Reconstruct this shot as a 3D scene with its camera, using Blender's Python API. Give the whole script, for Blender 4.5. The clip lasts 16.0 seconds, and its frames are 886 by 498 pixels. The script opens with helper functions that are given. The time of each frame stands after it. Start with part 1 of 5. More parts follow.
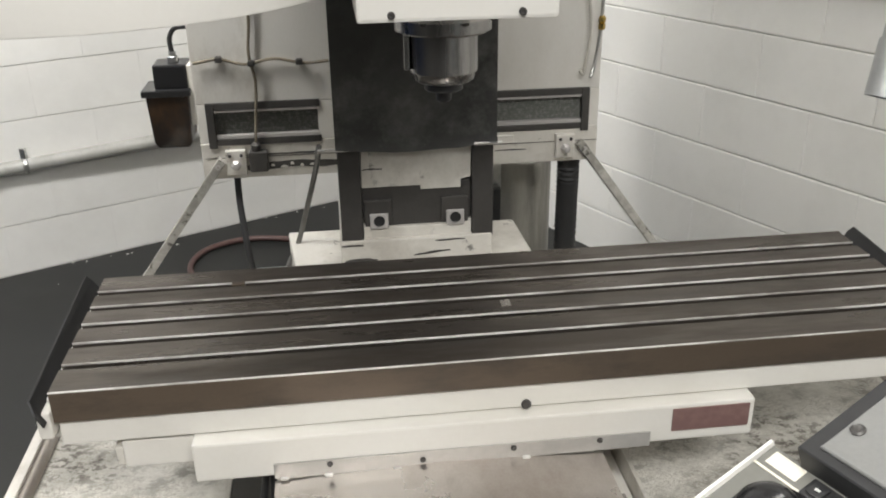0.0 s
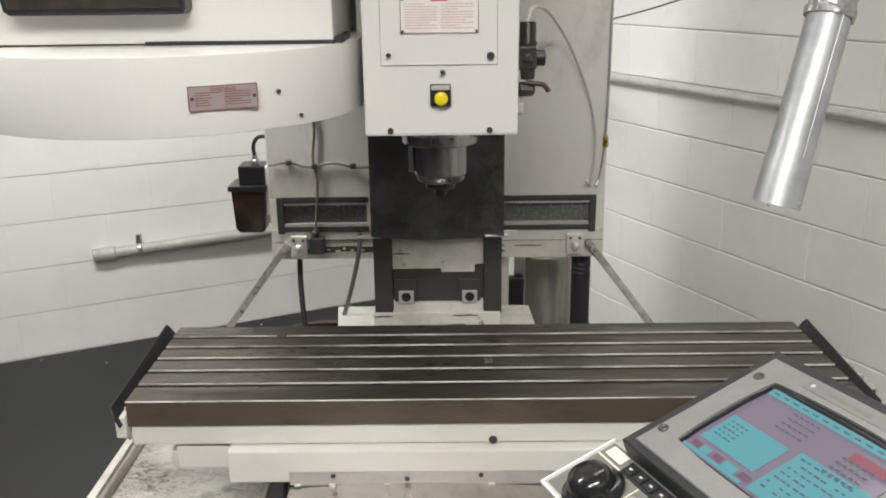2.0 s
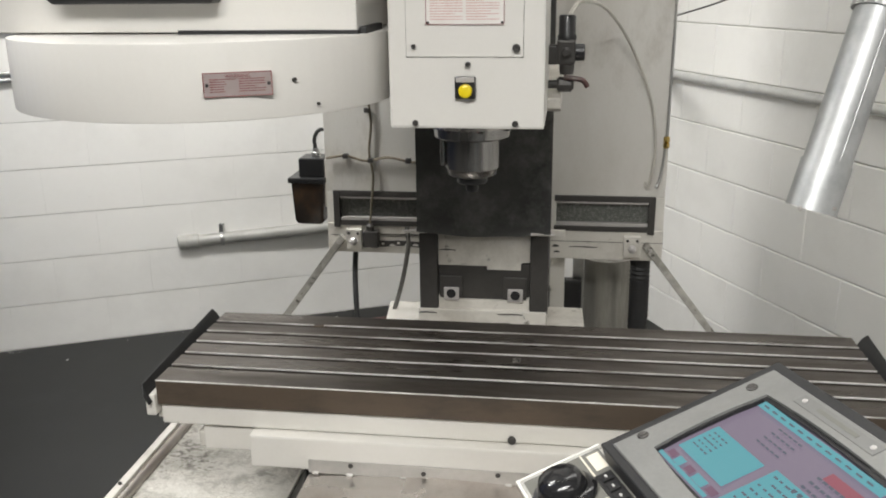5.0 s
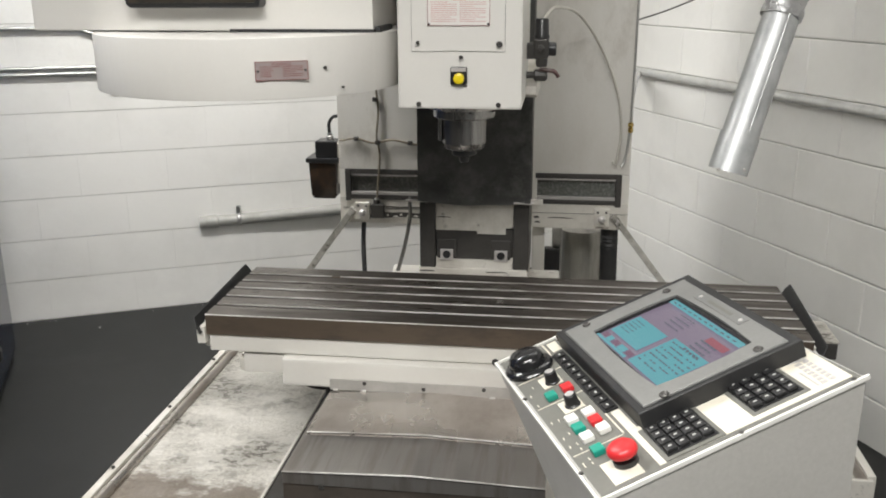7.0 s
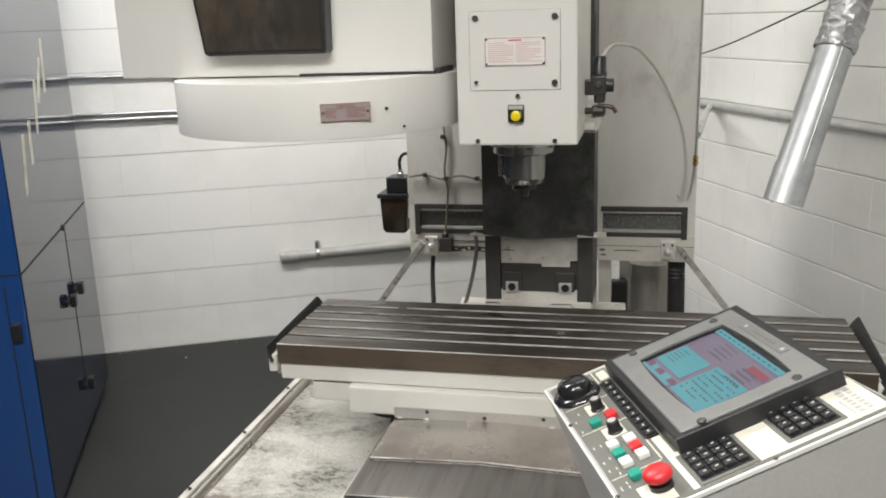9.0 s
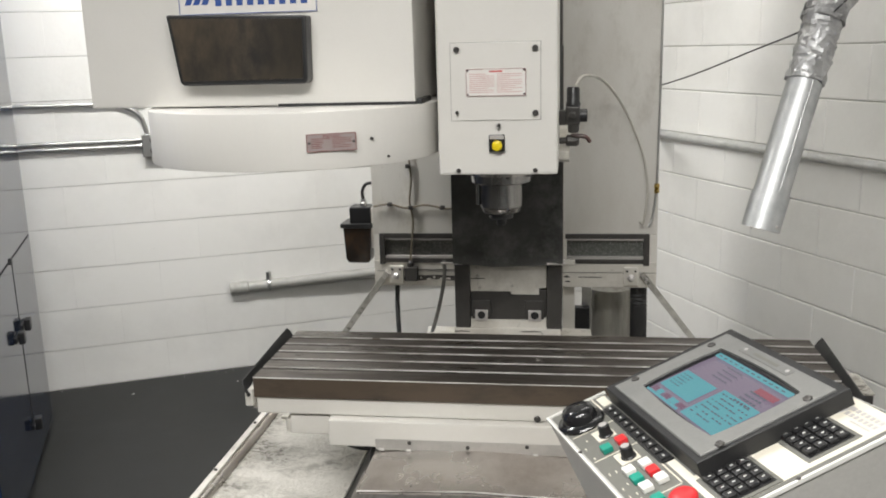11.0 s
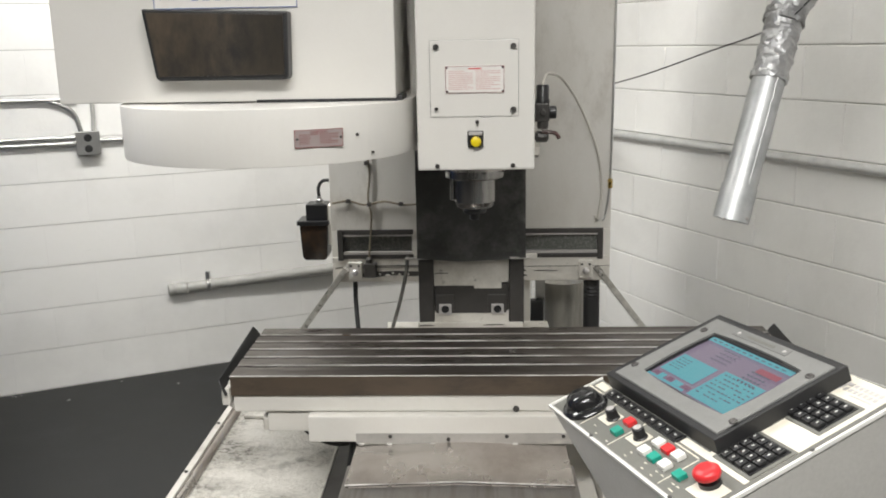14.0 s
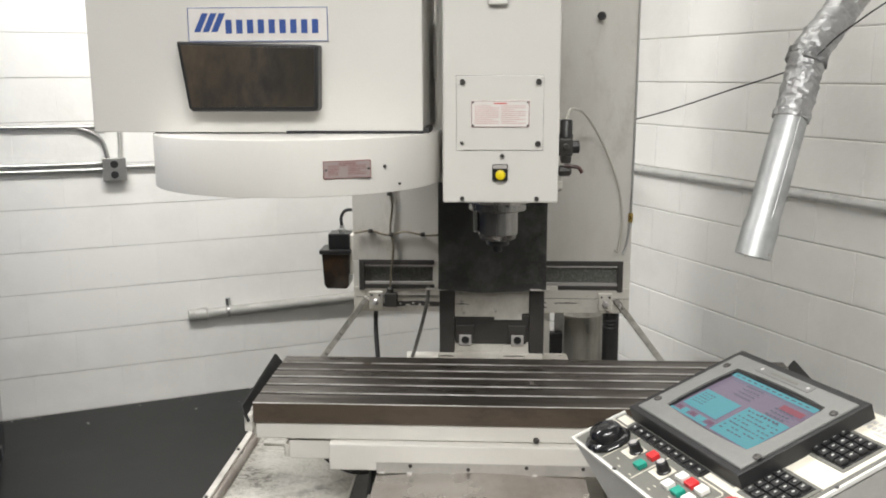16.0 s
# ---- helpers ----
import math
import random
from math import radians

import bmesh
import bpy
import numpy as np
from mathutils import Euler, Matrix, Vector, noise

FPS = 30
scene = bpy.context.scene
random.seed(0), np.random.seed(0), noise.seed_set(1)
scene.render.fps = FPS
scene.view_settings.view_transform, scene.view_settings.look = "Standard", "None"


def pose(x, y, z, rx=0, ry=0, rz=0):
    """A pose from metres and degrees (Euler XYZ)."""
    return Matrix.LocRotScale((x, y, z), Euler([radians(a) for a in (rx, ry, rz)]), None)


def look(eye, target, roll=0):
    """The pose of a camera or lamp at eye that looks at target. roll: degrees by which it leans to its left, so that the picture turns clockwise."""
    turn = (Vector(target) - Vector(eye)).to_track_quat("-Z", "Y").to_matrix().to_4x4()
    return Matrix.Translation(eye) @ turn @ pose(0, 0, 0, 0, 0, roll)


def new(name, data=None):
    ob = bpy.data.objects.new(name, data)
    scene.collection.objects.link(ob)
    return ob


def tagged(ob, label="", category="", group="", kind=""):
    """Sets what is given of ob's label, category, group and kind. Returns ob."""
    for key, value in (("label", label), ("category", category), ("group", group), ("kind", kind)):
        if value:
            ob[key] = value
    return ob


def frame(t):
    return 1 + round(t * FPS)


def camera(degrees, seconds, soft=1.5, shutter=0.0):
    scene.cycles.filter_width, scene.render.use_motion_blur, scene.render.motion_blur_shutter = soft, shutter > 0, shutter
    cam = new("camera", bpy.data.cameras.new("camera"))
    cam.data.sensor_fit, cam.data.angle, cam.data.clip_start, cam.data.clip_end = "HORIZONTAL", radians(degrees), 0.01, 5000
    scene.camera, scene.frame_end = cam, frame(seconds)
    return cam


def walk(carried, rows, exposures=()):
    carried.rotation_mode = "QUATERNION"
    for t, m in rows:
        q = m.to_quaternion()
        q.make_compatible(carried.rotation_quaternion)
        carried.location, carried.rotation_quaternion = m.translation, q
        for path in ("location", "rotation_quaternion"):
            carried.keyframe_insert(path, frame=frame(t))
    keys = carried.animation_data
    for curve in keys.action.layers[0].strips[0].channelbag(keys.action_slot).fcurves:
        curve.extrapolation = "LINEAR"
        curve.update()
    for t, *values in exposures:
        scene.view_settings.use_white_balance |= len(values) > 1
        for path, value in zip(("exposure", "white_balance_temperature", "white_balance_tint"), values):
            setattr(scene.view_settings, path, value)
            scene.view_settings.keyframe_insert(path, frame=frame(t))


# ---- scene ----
EXP, LAMP = 0.0, 98.0
cam = camera(52.76, 16.0, soft=1.9)
ROWS = [
    (0, (-0.186, 0.182, 1.544), (0.029, 1.988, 0.713), -0.8),
    (0.5, (-0.099, 0.018, 1.579), (-0.064, 1.891, 0.878), -0.2),
    (1, (-0.055, -0.103, 1.605), (-0.032, 1.804, 1.004), -0.8),
    (1.5, (-0.044, -0.205, 1.61), (-0.012, 1.707, 1.024), -0.9),
    (2, (0.013, -0.249, 1.612), (-0.001, 1.661, 1.02), -0.7),
    (2.5, (0.106, -0.223, 1.609), (-0.081, 1.693, 1.068), 0.8),
    (3, (0.156, -0.211, 1.607), (-0.078, 1.702, 1.072), 0.4),
    (3.5, (0.169, -0.2, 1.602), (-0.059, 1.713, 1.066), 0.1),
    (4, (0.175, -0.191, 1.599), (-0.08, 1.717, 1.056), -0.3),
    (4.5, (0.188, -0.182, 1.586), (-0.082, 1.712, 1.003), -0.7),
    (7, (0.253, -0.668, 1.604), (-0.005, 1.23, 1.028), -0.3),
    (7.5, (0.317, -0.704, 1.605), (-0.03, 1.191, 1.067), -0.2),
    (8, (0.354, -0.693, 1.601), (-0.02, 1.199, 1.071), -0.9),
    (8.5, (0.35, -0.708, 1.609), (-0.094, 1.172, 1.093), -2.5),
    (9, (0.33, -0.726, 1.616), (-0.119, 1.158, 1.119), -2.0),
    (9.5, (0.302, -0.737, 1.619), (-0.103, 1.163, 1.145), -1.3),
    (12, (0.062, -0.779, 1.625), (-0.169, 1.159, 1.188), -2.3),
    (12.5, (0.007, -0.8, 1.626), (-0.198, 1.139, 1.177), -2.2),
    (13, (0.005, -0.808, 1.625), (-0.169, 1.131, 1.167), -1.6),
    (13.5, (0.004, -0.805, 1.625), (-0.098, 1.14, 1.169), -1.3),
    (14, (-0.002, -0.804, 1.624), (-0.076, 1.144, 1.176), -1.0),
    (14.5, (-0.002, -0.806, 1.626), (-0.075, 1.147, 1.201), -0.7),
    (15, (-0.007, -0.816, 1.63), (-0.089, 1.143, 1.234), -0.4),
    (15.5, (-0.017, -0.828, 1.632), (-0.109, 1.133, 1.249), -0.2),
    (16, (-0.026, -0.832, 1.633), (-0.131, 1.129, 1.251), -0.2),
]
walk(cam, [(t, look(eye, target, roll)) for t, eye, target, roll in ROWS],
     exposures=[(0.0, EXP + 0.16), (1.0, EXP + 0.08), (2.0, EXP + 0.02), (4.5, EXP), (9.0, EXP - 0.06), (13.0, EXP - 0.04), (16.0, EXP)])

# ---- world and lights ----
world = bpy.data.worlds.new("room_air")
scene.world = world
world.use_nodes = True
world.node_tree.nodes["Background"].inputs[0].default_value = (0.9, 0.95, 1.0, 1)
world.node_tree.nodes["Background"].inputs[1].default_value = 0.05

# room axes: the machine stands askew in a corner of the room
CORNER = Vector((0.334, 4.421, 0))
ALONG_L = Vector((-0.9019, -0.4320, 0))      # from the corner along the left-hand wall
ALONG_R = Vector((0.4520, -0.8920, 0)).normalized()
IN_L, IN_R = Vector((0.4320, -0.9019, 0)), Vector((-0.8920, -0.4520, 0)).normalized()   # into the room
CEIL = 3.2


def room(a, b, z=0.0):
    """A place by its metres along the two walls from the corner."""
    return CORNER + ALONG_L * a + ALONG_R * b + Vector((0, 0, z))


def lamp(name, place, size, power, colour, aim=None):
    data = bpy.data.lights.new(name, "AREA")
    data.shape, data.size, data.size_y, data.energy, data.color = "RECTANGLE", size[0], size[1], power, colour
    ob = new(name, data)
    ob.matrix_world = Matrix.Translation(place) @ pose(0, 0, 0, 0, 0, math.degrees(math.atan2(ALONG_L.y, ALONG_L.x)))
    return ob


COOL = (1.0, 0.988, 0.955)
# lights out of view; the last two added for front fill and right-wall falloff
TUBES = [(3.0, 1.6), (3.0, 4.5), (1.6, 6.2), (0.55, 2.4)]
for (a, b), share in zip(TUBES, (1.34, 1.32, 0.16, 0.14)):
    lamp("added_tube_light", room(a, b, CEIL - 0.16), (2.3, 0.28), LAMP * share, COOL)

# ---- materials ----
MATS = {}


def mat(name, base, rough=0.5, metal=0.0, second=None, amount=0.5, scale=6.0, detail=6.0, edge=(0.45, 0.62), grain=60.0,
        bump=0.05, stretch=(1, 1, 1), rough2=None, vary=0.0, coat=0.0, third=None, third_scale=2.0, third_edge=(0.5, 0.75), bump_scale=None, fine=0.12, world=False, cluster=0.0, worn=None, crackle=None):
    """A painted, metal or plastic surface: base colour, blotches of a second and a third, fine grain and relief."""
    if name in MATS:
        return MATS[name]
    m = bpy.data.materials.new(name)
    m.use_nodes = True
    nt = m.node_tree
    b = nt.nodes["Principled BSDF"]
    link = nt.links.new

    def node(kind, **inputs):
        n = nt.nodes.new(kind)
        for k, v in inputs.items():
            n.inputs[k.replace("_", " ")].default_value = v
        return n

    tc = node("ShaderNodeTexCoord")
    mp = node("ShaderNodeMapping")
    mp.inputs["Scale"].default_value = stretch
    link(node("ShaderNodeNewGeometry").outputs["Position"] if world else tc.outputs["Object"], mp.inputs[0])
    big = node("ShaderNodeTexNoise", Scale=scale, Detail=detail, Roughness=0.6)
    link(mp.outputs[0], big.inputs["Vector"])
    small = node("ShaderNodeTexNoise", Scale=grain, Detail=4.0, Roughness=0.65)
    link(mp.outputs[0], small.inputs["Vector"])
    ramp = node("ShaderNodeMapRange", From_Min=edge[0], From_Max=edge[1])
    link(big.outputs["Fac"], ramp.inputs["Value"])
    mul = node("ShaderNodeMath")
    mul.operation = "MULTIPLY"
    mul.inputs[1].default_value = amount
    link(ramp.outputs[0], mul.inputs[0])
    mix = node("ShaderNodeMixRGB")
    mix.inputs[1].default_value = (*base, 1)
    mix.inputs[2].default_value = (*(second or [c * 0.8 for c in base]), 1)
    link(mul.outputs[0], mix.inputs[0])
    colour = mix.outputs[0]
    if third:
        n3 = node("ShaderNodeTexNoise", Scale=third_scale, Detail=9.0, Roughness=0.72)
        link(mp.outputs[0], n3.inputs["Vector"])
        r3 = node("ShaderNodeMapRange", From_Min=third_edge[0], From_Max=third_edge[1])
        link(n3.outputs["Fac"], r3.inputs["Value"])
        m3 = node("ShaderNodeMixRGB")
        m3.inputs[2].default_value = (*third, 1)
        spots = r3.outputs[0]
        if cluster:
            nc = node("ShaderNodeTexNoise", Scale=cluster, Detail=3.0)
            link(mp.outputs[0], nc.inputs["Vector"])
            rc = node("ShaderNodeMapRange", From_Min=0.45, From_Max=0.62)
            link(nc.outputs["Fac"], rc.inputs["Value"])
            both = node("ShaderNodeMath")
            both.operation = "MULTIPLY"
            link(spots, both.inputs[0])
            link(rc.outputs[0], both.inputs[1])
            spots = both.outputs[0]
        link(spots, m3.inputs[0])
        link(colour, m3.inputs[1])
        colour = m3.outputs[0]
    if crackle:  # fine cracks where the paint has dried and lifted
        size, width, dark = crackle
        nd = node("ShaderNodeTexNoise", Scale=size * 0.35, Detail=3.0)
        link(mp.outputs[0], nd.inputs["Vector"])
        wv = node("ShaderNodeMixRGB")
        wv.inputs[0].default_value = 0.05
        link(mp.outputs[0], wv.inputs[1])
        link(nd.outputs["Color"], wv.inputs[2])
        vo = node("ShaderNodeTexVoronoi", Scale=size)
        vo.feature = "DISTANCE_TO_EDGE"
        link(wv.outputs[0], vo.inputs["Vector"])
        rv = node("ShaderNodeMapRange", From_Min=0.0, From_Max=width, To_Min=1.0, To_Max=0.0)
        link(vo.outputs["Distance"], rv.inputs["Value"])
        nk = node("ShaderNodeTexNoise", Scale=9.0, Detail=5.0)
        link(mp.outputs[0], nk.inputs["Vector"])
        rk = node("ShaderNodeMapRange", From_Min=0.36, From_Max=0.56)
        link(nk.outputs["Fac"], rk.inputs["Value"])
        mk = node("ShaderNodeMath")
        mk.operation = "MULTIPLY"
        link(rv.outputs[0], mk.inputs[0])
        link(rk.outputs[0], mk.inputs[1])
        mc = node("ShaderNodeMixRGB")
        mc.inputs[2].default_value = (*dark, 1)
        link(mk.outputs[0], mc.inputs[0])
        link(colour, mc.inputs[1])
        colour = mc.outputs[0]
    if worn:     # paint walked and scraped away along y, ragged at its border
        at, over, bare = worn
        sep = node("ShaderNodeSeparateXYZ")
        link(tc.outputs["Object"], sep.inputs[0])
        nw = node("ShaderNodeTexNoise", Scale=7.0, Detail=9.0, Roughness=0.7)
        link(mp.outputs[0], nw.inputs["Vector"])
        add = node("ShaderNodeMath")
        add.operation = "MULTIPLY_ADD"
        add.inputs[1].default_value = -over
        link(nw.outputs["Fac"], add.inputs[0])
        link(sep.outputs["Y"], add.inputs[2])
        rw = node("ShaderNodeMapRange", From_Min=at - 0.5 * over + 0.05, From_Max=at - 0.5 * over - 0.05, To_Max=0.85)
        link(add.outputs[0], rw.inputs["Value"])
        mw = node("ShaderNodeMixRGB")
        mw.inputs[2].default_value = (*bare, 1)
        link(rw.outputs[0], mw.inputs[0])
        link(colour, mw.inputs[1])
        colour = mw.outputs[0]
    g = node("ShaderNodeMixRGB")
    g.blend_type = "OVERLAY"
    g.inputs[0].default_value = fine
    link(colour, g.inputs[1])
    link(small.outputs["Fac"], g.inputs[2])
    colour = g.outputs[0]
    if vary:
        oi = node("ShaderNodeObjectInfo")
        hv = node("ShaderNodeHueSaturation")
        vr = node("ShaderNodeMapRange", To_Min=1 - vary, To_Max=1 + vary)
        link(oi.outputs["Random"], vr.inputs["Value"])
        link(vr.outputs[0], hv.inputs["Value"])
        link(colour, hv.inputs["Color"])
        colour = hv.outputs[0]
    link(colour, b.inputs["Base Color"])
    rr = node("ShaderNodeMapRange", From_Min=0.3, From_Max=0.7, To_Min=rough - 0.08, To_Max=(rough2 or rough) + 0.08)
    link(big.outputs["Fac"], rr.inputs["Value"])
    link(rr.outputs[0], b.inputs["Roughness"])
    b.inputs["Metallic"].default_value = metal
    b.inputs["Coat Weight"].default_value = coat
    if bump:
        bn = node("ShaderNodeBump", Strength=bump, Distance=0.004)
        src = small
        if bump_scale:
            src = node("ShaderNodeTexNoise", Scale=bump_scale, Detail=5.0)
            link(mp.outputs[0], src.inputs["Vector"])
        link(src.outputs["Fac"], bn.inputs["Height"])
        link(bn.outputs[0], b.inputs["Normal"])
    MATS[name] = m
    return m


def glow(name, colour, strength):
    if name in MATS:
        return MATS[name]
    m = bpy.data.materials.new(name)
    m.use_nodes = True
    b = m.node_tree.nodes["Principled BSDF"]
    b.inputs["Base Color"].default_value = (0.02, 0.02, 0.02, 1)
    b.inputs["Roughness"].default_value = 0.25
    b.inputs["Emission Color"].default_value = (*colour, 1)
    b.inputs["Emission Strength"].default_value = strength
    MATS[name] = m
    return m


BLOCK = mat("painted_block", (0.84, 0.83, 0.80), 0.42, second=(0.70, 0.69, 0.66), amount=0.5, scale=1.6, grain=38, bump=0.30, vary=0.010, third=(0.30, 0.28, 0.25), third_scale=26.0, third_edge=(0.70, 0.76), fine=0.08, world=True, cluster=3.0)
MORTAR = mat("grimy_joint", (0.42, 0.41, 0.38), 0.6, second=(0.62, 0.61, 0.58), amount=0.8, scale=5.0, grain=60, bump=0.2)
FLOOR = mat("floor_paint", (0.012, 0.0125, 0.012), 0.58, second=(0.021, 0.0215, 0.0205), amount=0.8, scale=1.6, grain=90, bump=0.10, third=(0.065, 0.063, 0.058), third_scale=7.0, third_edge=(0.66, 0.86))
CREAM = mat("machine_paint", (0.70, 0.68, 0.635), 0.36, second=(0.62, 0.595, 0.545), amount=0.55, scale=3.0, grain=120, bump=0.03, third=(0.52, 0.48, 0.41), third_scale=4.0, third_edge=(0.70, 0.92), fine=0.06)
CLEAN = mat("cover_paint", (0.69, 0.672, 0.635), 0.34, second=(0.65, 0.63, 0.595), amount=0.5, scale=2.0, grain=150, bump=0.02, fine=0.05)
PANEL = mat("stained_panel_paint", (0.66, 0.642, 0.605), 0.36, second=(0.58, 0.555, 0.51), amount=0.7, scale=2.6, grain=130, bump=0.03, third=(0.36, 0.33, 0.28), third_scale=3.2, third_edge=(0.54, 0.82), stretch=(1.3, 1, 0.6), fine=0.08)
GRIMY = mat("chipped_paint", (0.64, 0.615, 0.565), 0.45, second=(0.42, 0.395, 0.35), amount=0.75, scale=6.0, grain=100, bump=0.08, third=(0.06, 0.055, 0.05), third_scale=22.0, third_edge=(0.60, 0.64), cluster=5.0)
TRAY = mat("worn_tray_paint", (0.62, 0.60, 0.55), 0.40, second=(0.31, 0.297, 0.265), amount=0.8, scale=5.0, detail=12.0, edge=(0.45, 0.62), grain=90, bump=0.6, third=(0.10, 0.09, 0.075), third_scale=46.0, third_edge=(0.515, 0.55), stretch=(0.8, 1.1, 1), cluster=5.0, crackle=(120.0, 0.10, (0.30, 0.28, 0.24)), worn=(1.24, 0.8, (0.115, 0.088, 0.065)), fine=0.35)
STEEL = mat("table_steel", (0.120, 0.104, 0.090), 0.27, 0.72, second=(0.072, 0.060, 0.050), amount=0.8, scale=3.2, grain=220, bump=0.05, stretch=(1.0, 5.0, 5.0), rough2=0.46, third=(0.085, 0.078, 0.07), third_scale=2.2, third_edge=(0.52, 0.72))
RUSTY = mat("browned_steel", (0.125, 0.096, 0.072), 0.46, 0.45, second=(0.078, 0.064, 0.052), amount=0.8, scale=5.0, grain=170, bump=0.06, stretch=(1, 3, 3), third=(0.16, 0.122, 0.088), third_scale=6.0, third_edge=(0.55, 0.8))
# bright steel for small fittings and lips; also the painted glint of the slots
BRIGHT = mat("bright_steel_and_glint", (0.80, 0.78, 0.75), 0.34, 0.15, second=(0.26, 0.24, 0.22), amount=0.9, edge=(0.42, 0.60), scale=5, bump=0.02)
STAINLESS = mat("way_cover_steel", (0.50, 0.47, 0.44), 0.24, 0.85, second=(0.36, 0.315, 0.28), amount=0.8, scale=3.0, grain=160, bump=0.03, stretch=(1.8, 1.1, 1), rough2=0.36, third=(0.21, 0.14, 0.095), third_scale=5.5, third_edge=(0.63, 0.82))
STAINDARK = mat("dull_cover_steel", (0.30, 0.285, 0.27), 0.38, 0.8, second=(0.20, 0.18, 0.165), amount=0.8, scale=3.0, grain=160, bump=0.03, stretch=(8, 0.6, 1), rough2=0.46, third=(0.15, 0.115, 0.09), third_scale=5.0, third_edge=(0.6, 0.85))
GALV = mat("galvanised_steel", (0.47, 0.48, 0.48), 0.50, 0.65, second=(0.37, 0.38, 0.38), amount=0.8, scale=14.0, grain=40, bump=0.06, rough2=0.42)
PALESTEEL = mat("pale_conduit", (0.62, 0.62, 0.605), 0.40, 0.35, second=(0.45, 0.45, 0.44), scale=12.0, grain=60, bump=0.05)
FOIL = mat("foil_tape", (0.42, 0.42, 0.42), 0.45, 0.75, second=(0.30, 0.30, 0.30), scale=24.0, grain=60, bump=0.5, bump_scale=60.0)
CONDUIT = mat("painted_conduit", (0.45, 0.445, 0.42), 0.42, 0.1, second=(0.34, 0.335, 0.31), scale=9.0, grain=80, bump=0.04)
EMT = mat("conduit_steel", (0.48, 0.48, 0.47), 0.34, 0.9, second=(0.36, 0.36, 0.36), scale=9.0, grain=80, bump=0.03)
DARKSHEET = mat("oily_way_sheet", (0.105, 0.105, 0.101), 0.5, 0.0, second=(0.17, 0.17, 0.165), amount=0.9, scale=4.0, grain=90, bump=0.12, third=(0.36, 0.36, 0.345), third_scale=5.0, third_edge=(0.52, 0.80), rough2=0.6)
DARKSTEEL = mat("dark_cast_steel", (0.078, 0.074, 0.070), 0.45, 0.4, second=(0.045, 0.042, 0.040), scale=6.0, grain=120, bump=0.10)
BLACK = mat("black_plastic", (0.014, 0.014, 0.015), 0.38, second=(0.022, 0.022, 0.022), scale=8.0, grain=150, bump=0.04)
GLOSSBLACK = mat("glossy_black_plastic", (0.014, 0.014, 0.015), 0.16, second=(0.018, 0.018, 0.018), scale=8.0, grain=150, bump=0.02)
RUBBER = mat("black_rubber", (0.017, 0.017, 0.018), 0.55, second=(0.03, 0.03, 0.03), scale=9.0, grain=110, bump=0.10)
GREYBEZ = mat("grey_bezel", (0.19, 0.19, 0.183), 0.46, second=(0.155, 0.155, 0.15), scale=6.0, grain=160, bump=0.04)
PANELGREY = mat("panel_grey_print", (0.15, 0.148, 0.132), 0.5, second=(0.13, 0.13, 0.115), scale=9.0, grain=90, bump=0.02)
BADGEGREY = mat("badge_grey", (0.165, 0.165, 0.16), 0.42, second=(0.14, 0.14, 0.135), scale=6.0, grain=160, bump=0.04)
PANELCREAM = mat("panel_cream", (0.70, 0.66, 0.56), 0.42, second=(0.65, 0.61, 0.52), scale=5.0, grain=90, bump=0.02)
CONSOLE = mat("console_paint", (0.46, 0.45, 0.425), 0.40, second=(0.42, 0.41, 0.385), scale=4.0, grain=130, bump=0.05)
WHITEKEY = mat("white_key", (0.78, 0.77, 0.73), 0.4, scale=20, bump=0.02)
REDKEY = mat("red_key", (0.62, 0.025, 0.03), 0.35, scale=20, bump=0.02, second=(0.5, 0.02, 0.025))
GREENKEY = mat("green_key", (0.01, 0.27, 0.20), 0.38, scale=20, bump=0.02, second=(0.01, 0.22, 0.16))
YELLOW = mat("yellow_button", (0.80, 0.62, 0.015), 0.35, scale=20, bump=0.0, second=(0.7, 0.52, 0.01))
REDPAINT = mat("worn_handle", (0.055, 0.030, 0.026), 0.45, scale=20, second=(0.10, 0.035, 0.03))
BRASS = mat("brass", (0.50, 0.36, 0.12), 0.3, 1.0, scale=20, second=(0.4, 0.28, 0.1))
PLATEW = mat("plate_white", (0.76, 0.73, 0.70), 0.35, scale=20, bump=0.01, second=(0.7, 0.66, 0.62))
PLATEPINK = mat("plate_faded_pink", (0.37, 0.31, 0.30), 0.4, 0.2, scale=15, bump=0.02, second=(0.31, 0.255, 0.25))
DARKRED = mat("dark_red_ink", (0.20, 0.045, 0.045), 0.5, scale=30, bump=0.0, second=(0.26, 0.07, 0.07))
PLATEGREY = mat("plate_aluminium", (0.50, 0.48, 0.47), 0.4, 0.3, scale=15, bump=0.02, second=(0.42, 0.40, 0.39))
REDINK = mat("red_ink", (0.60, 0.10, 0.10), 0.5, scale=30, bump=0.0, second=(0.55, 0.14, 0.13))
PINKINK = mat("faded_red_ink", (0.60, 0.36, 0.34), 0.5, scale=30, bump=0.0, second=(0.58, 0.40, 0.38))
BLUEINK = mat("blue_ink", (0.035, 0.085, 0.30), 0.4, scale=30, bump=0.0, second=(0.03, 0.075, 0.27))
TEXTWHITE = mat("key_print", (0.55, 0.55, 0.53), 0.5, scale=30, bump=0.0)
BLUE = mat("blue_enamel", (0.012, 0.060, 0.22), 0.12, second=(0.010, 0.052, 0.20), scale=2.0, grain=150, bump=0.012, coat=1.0)
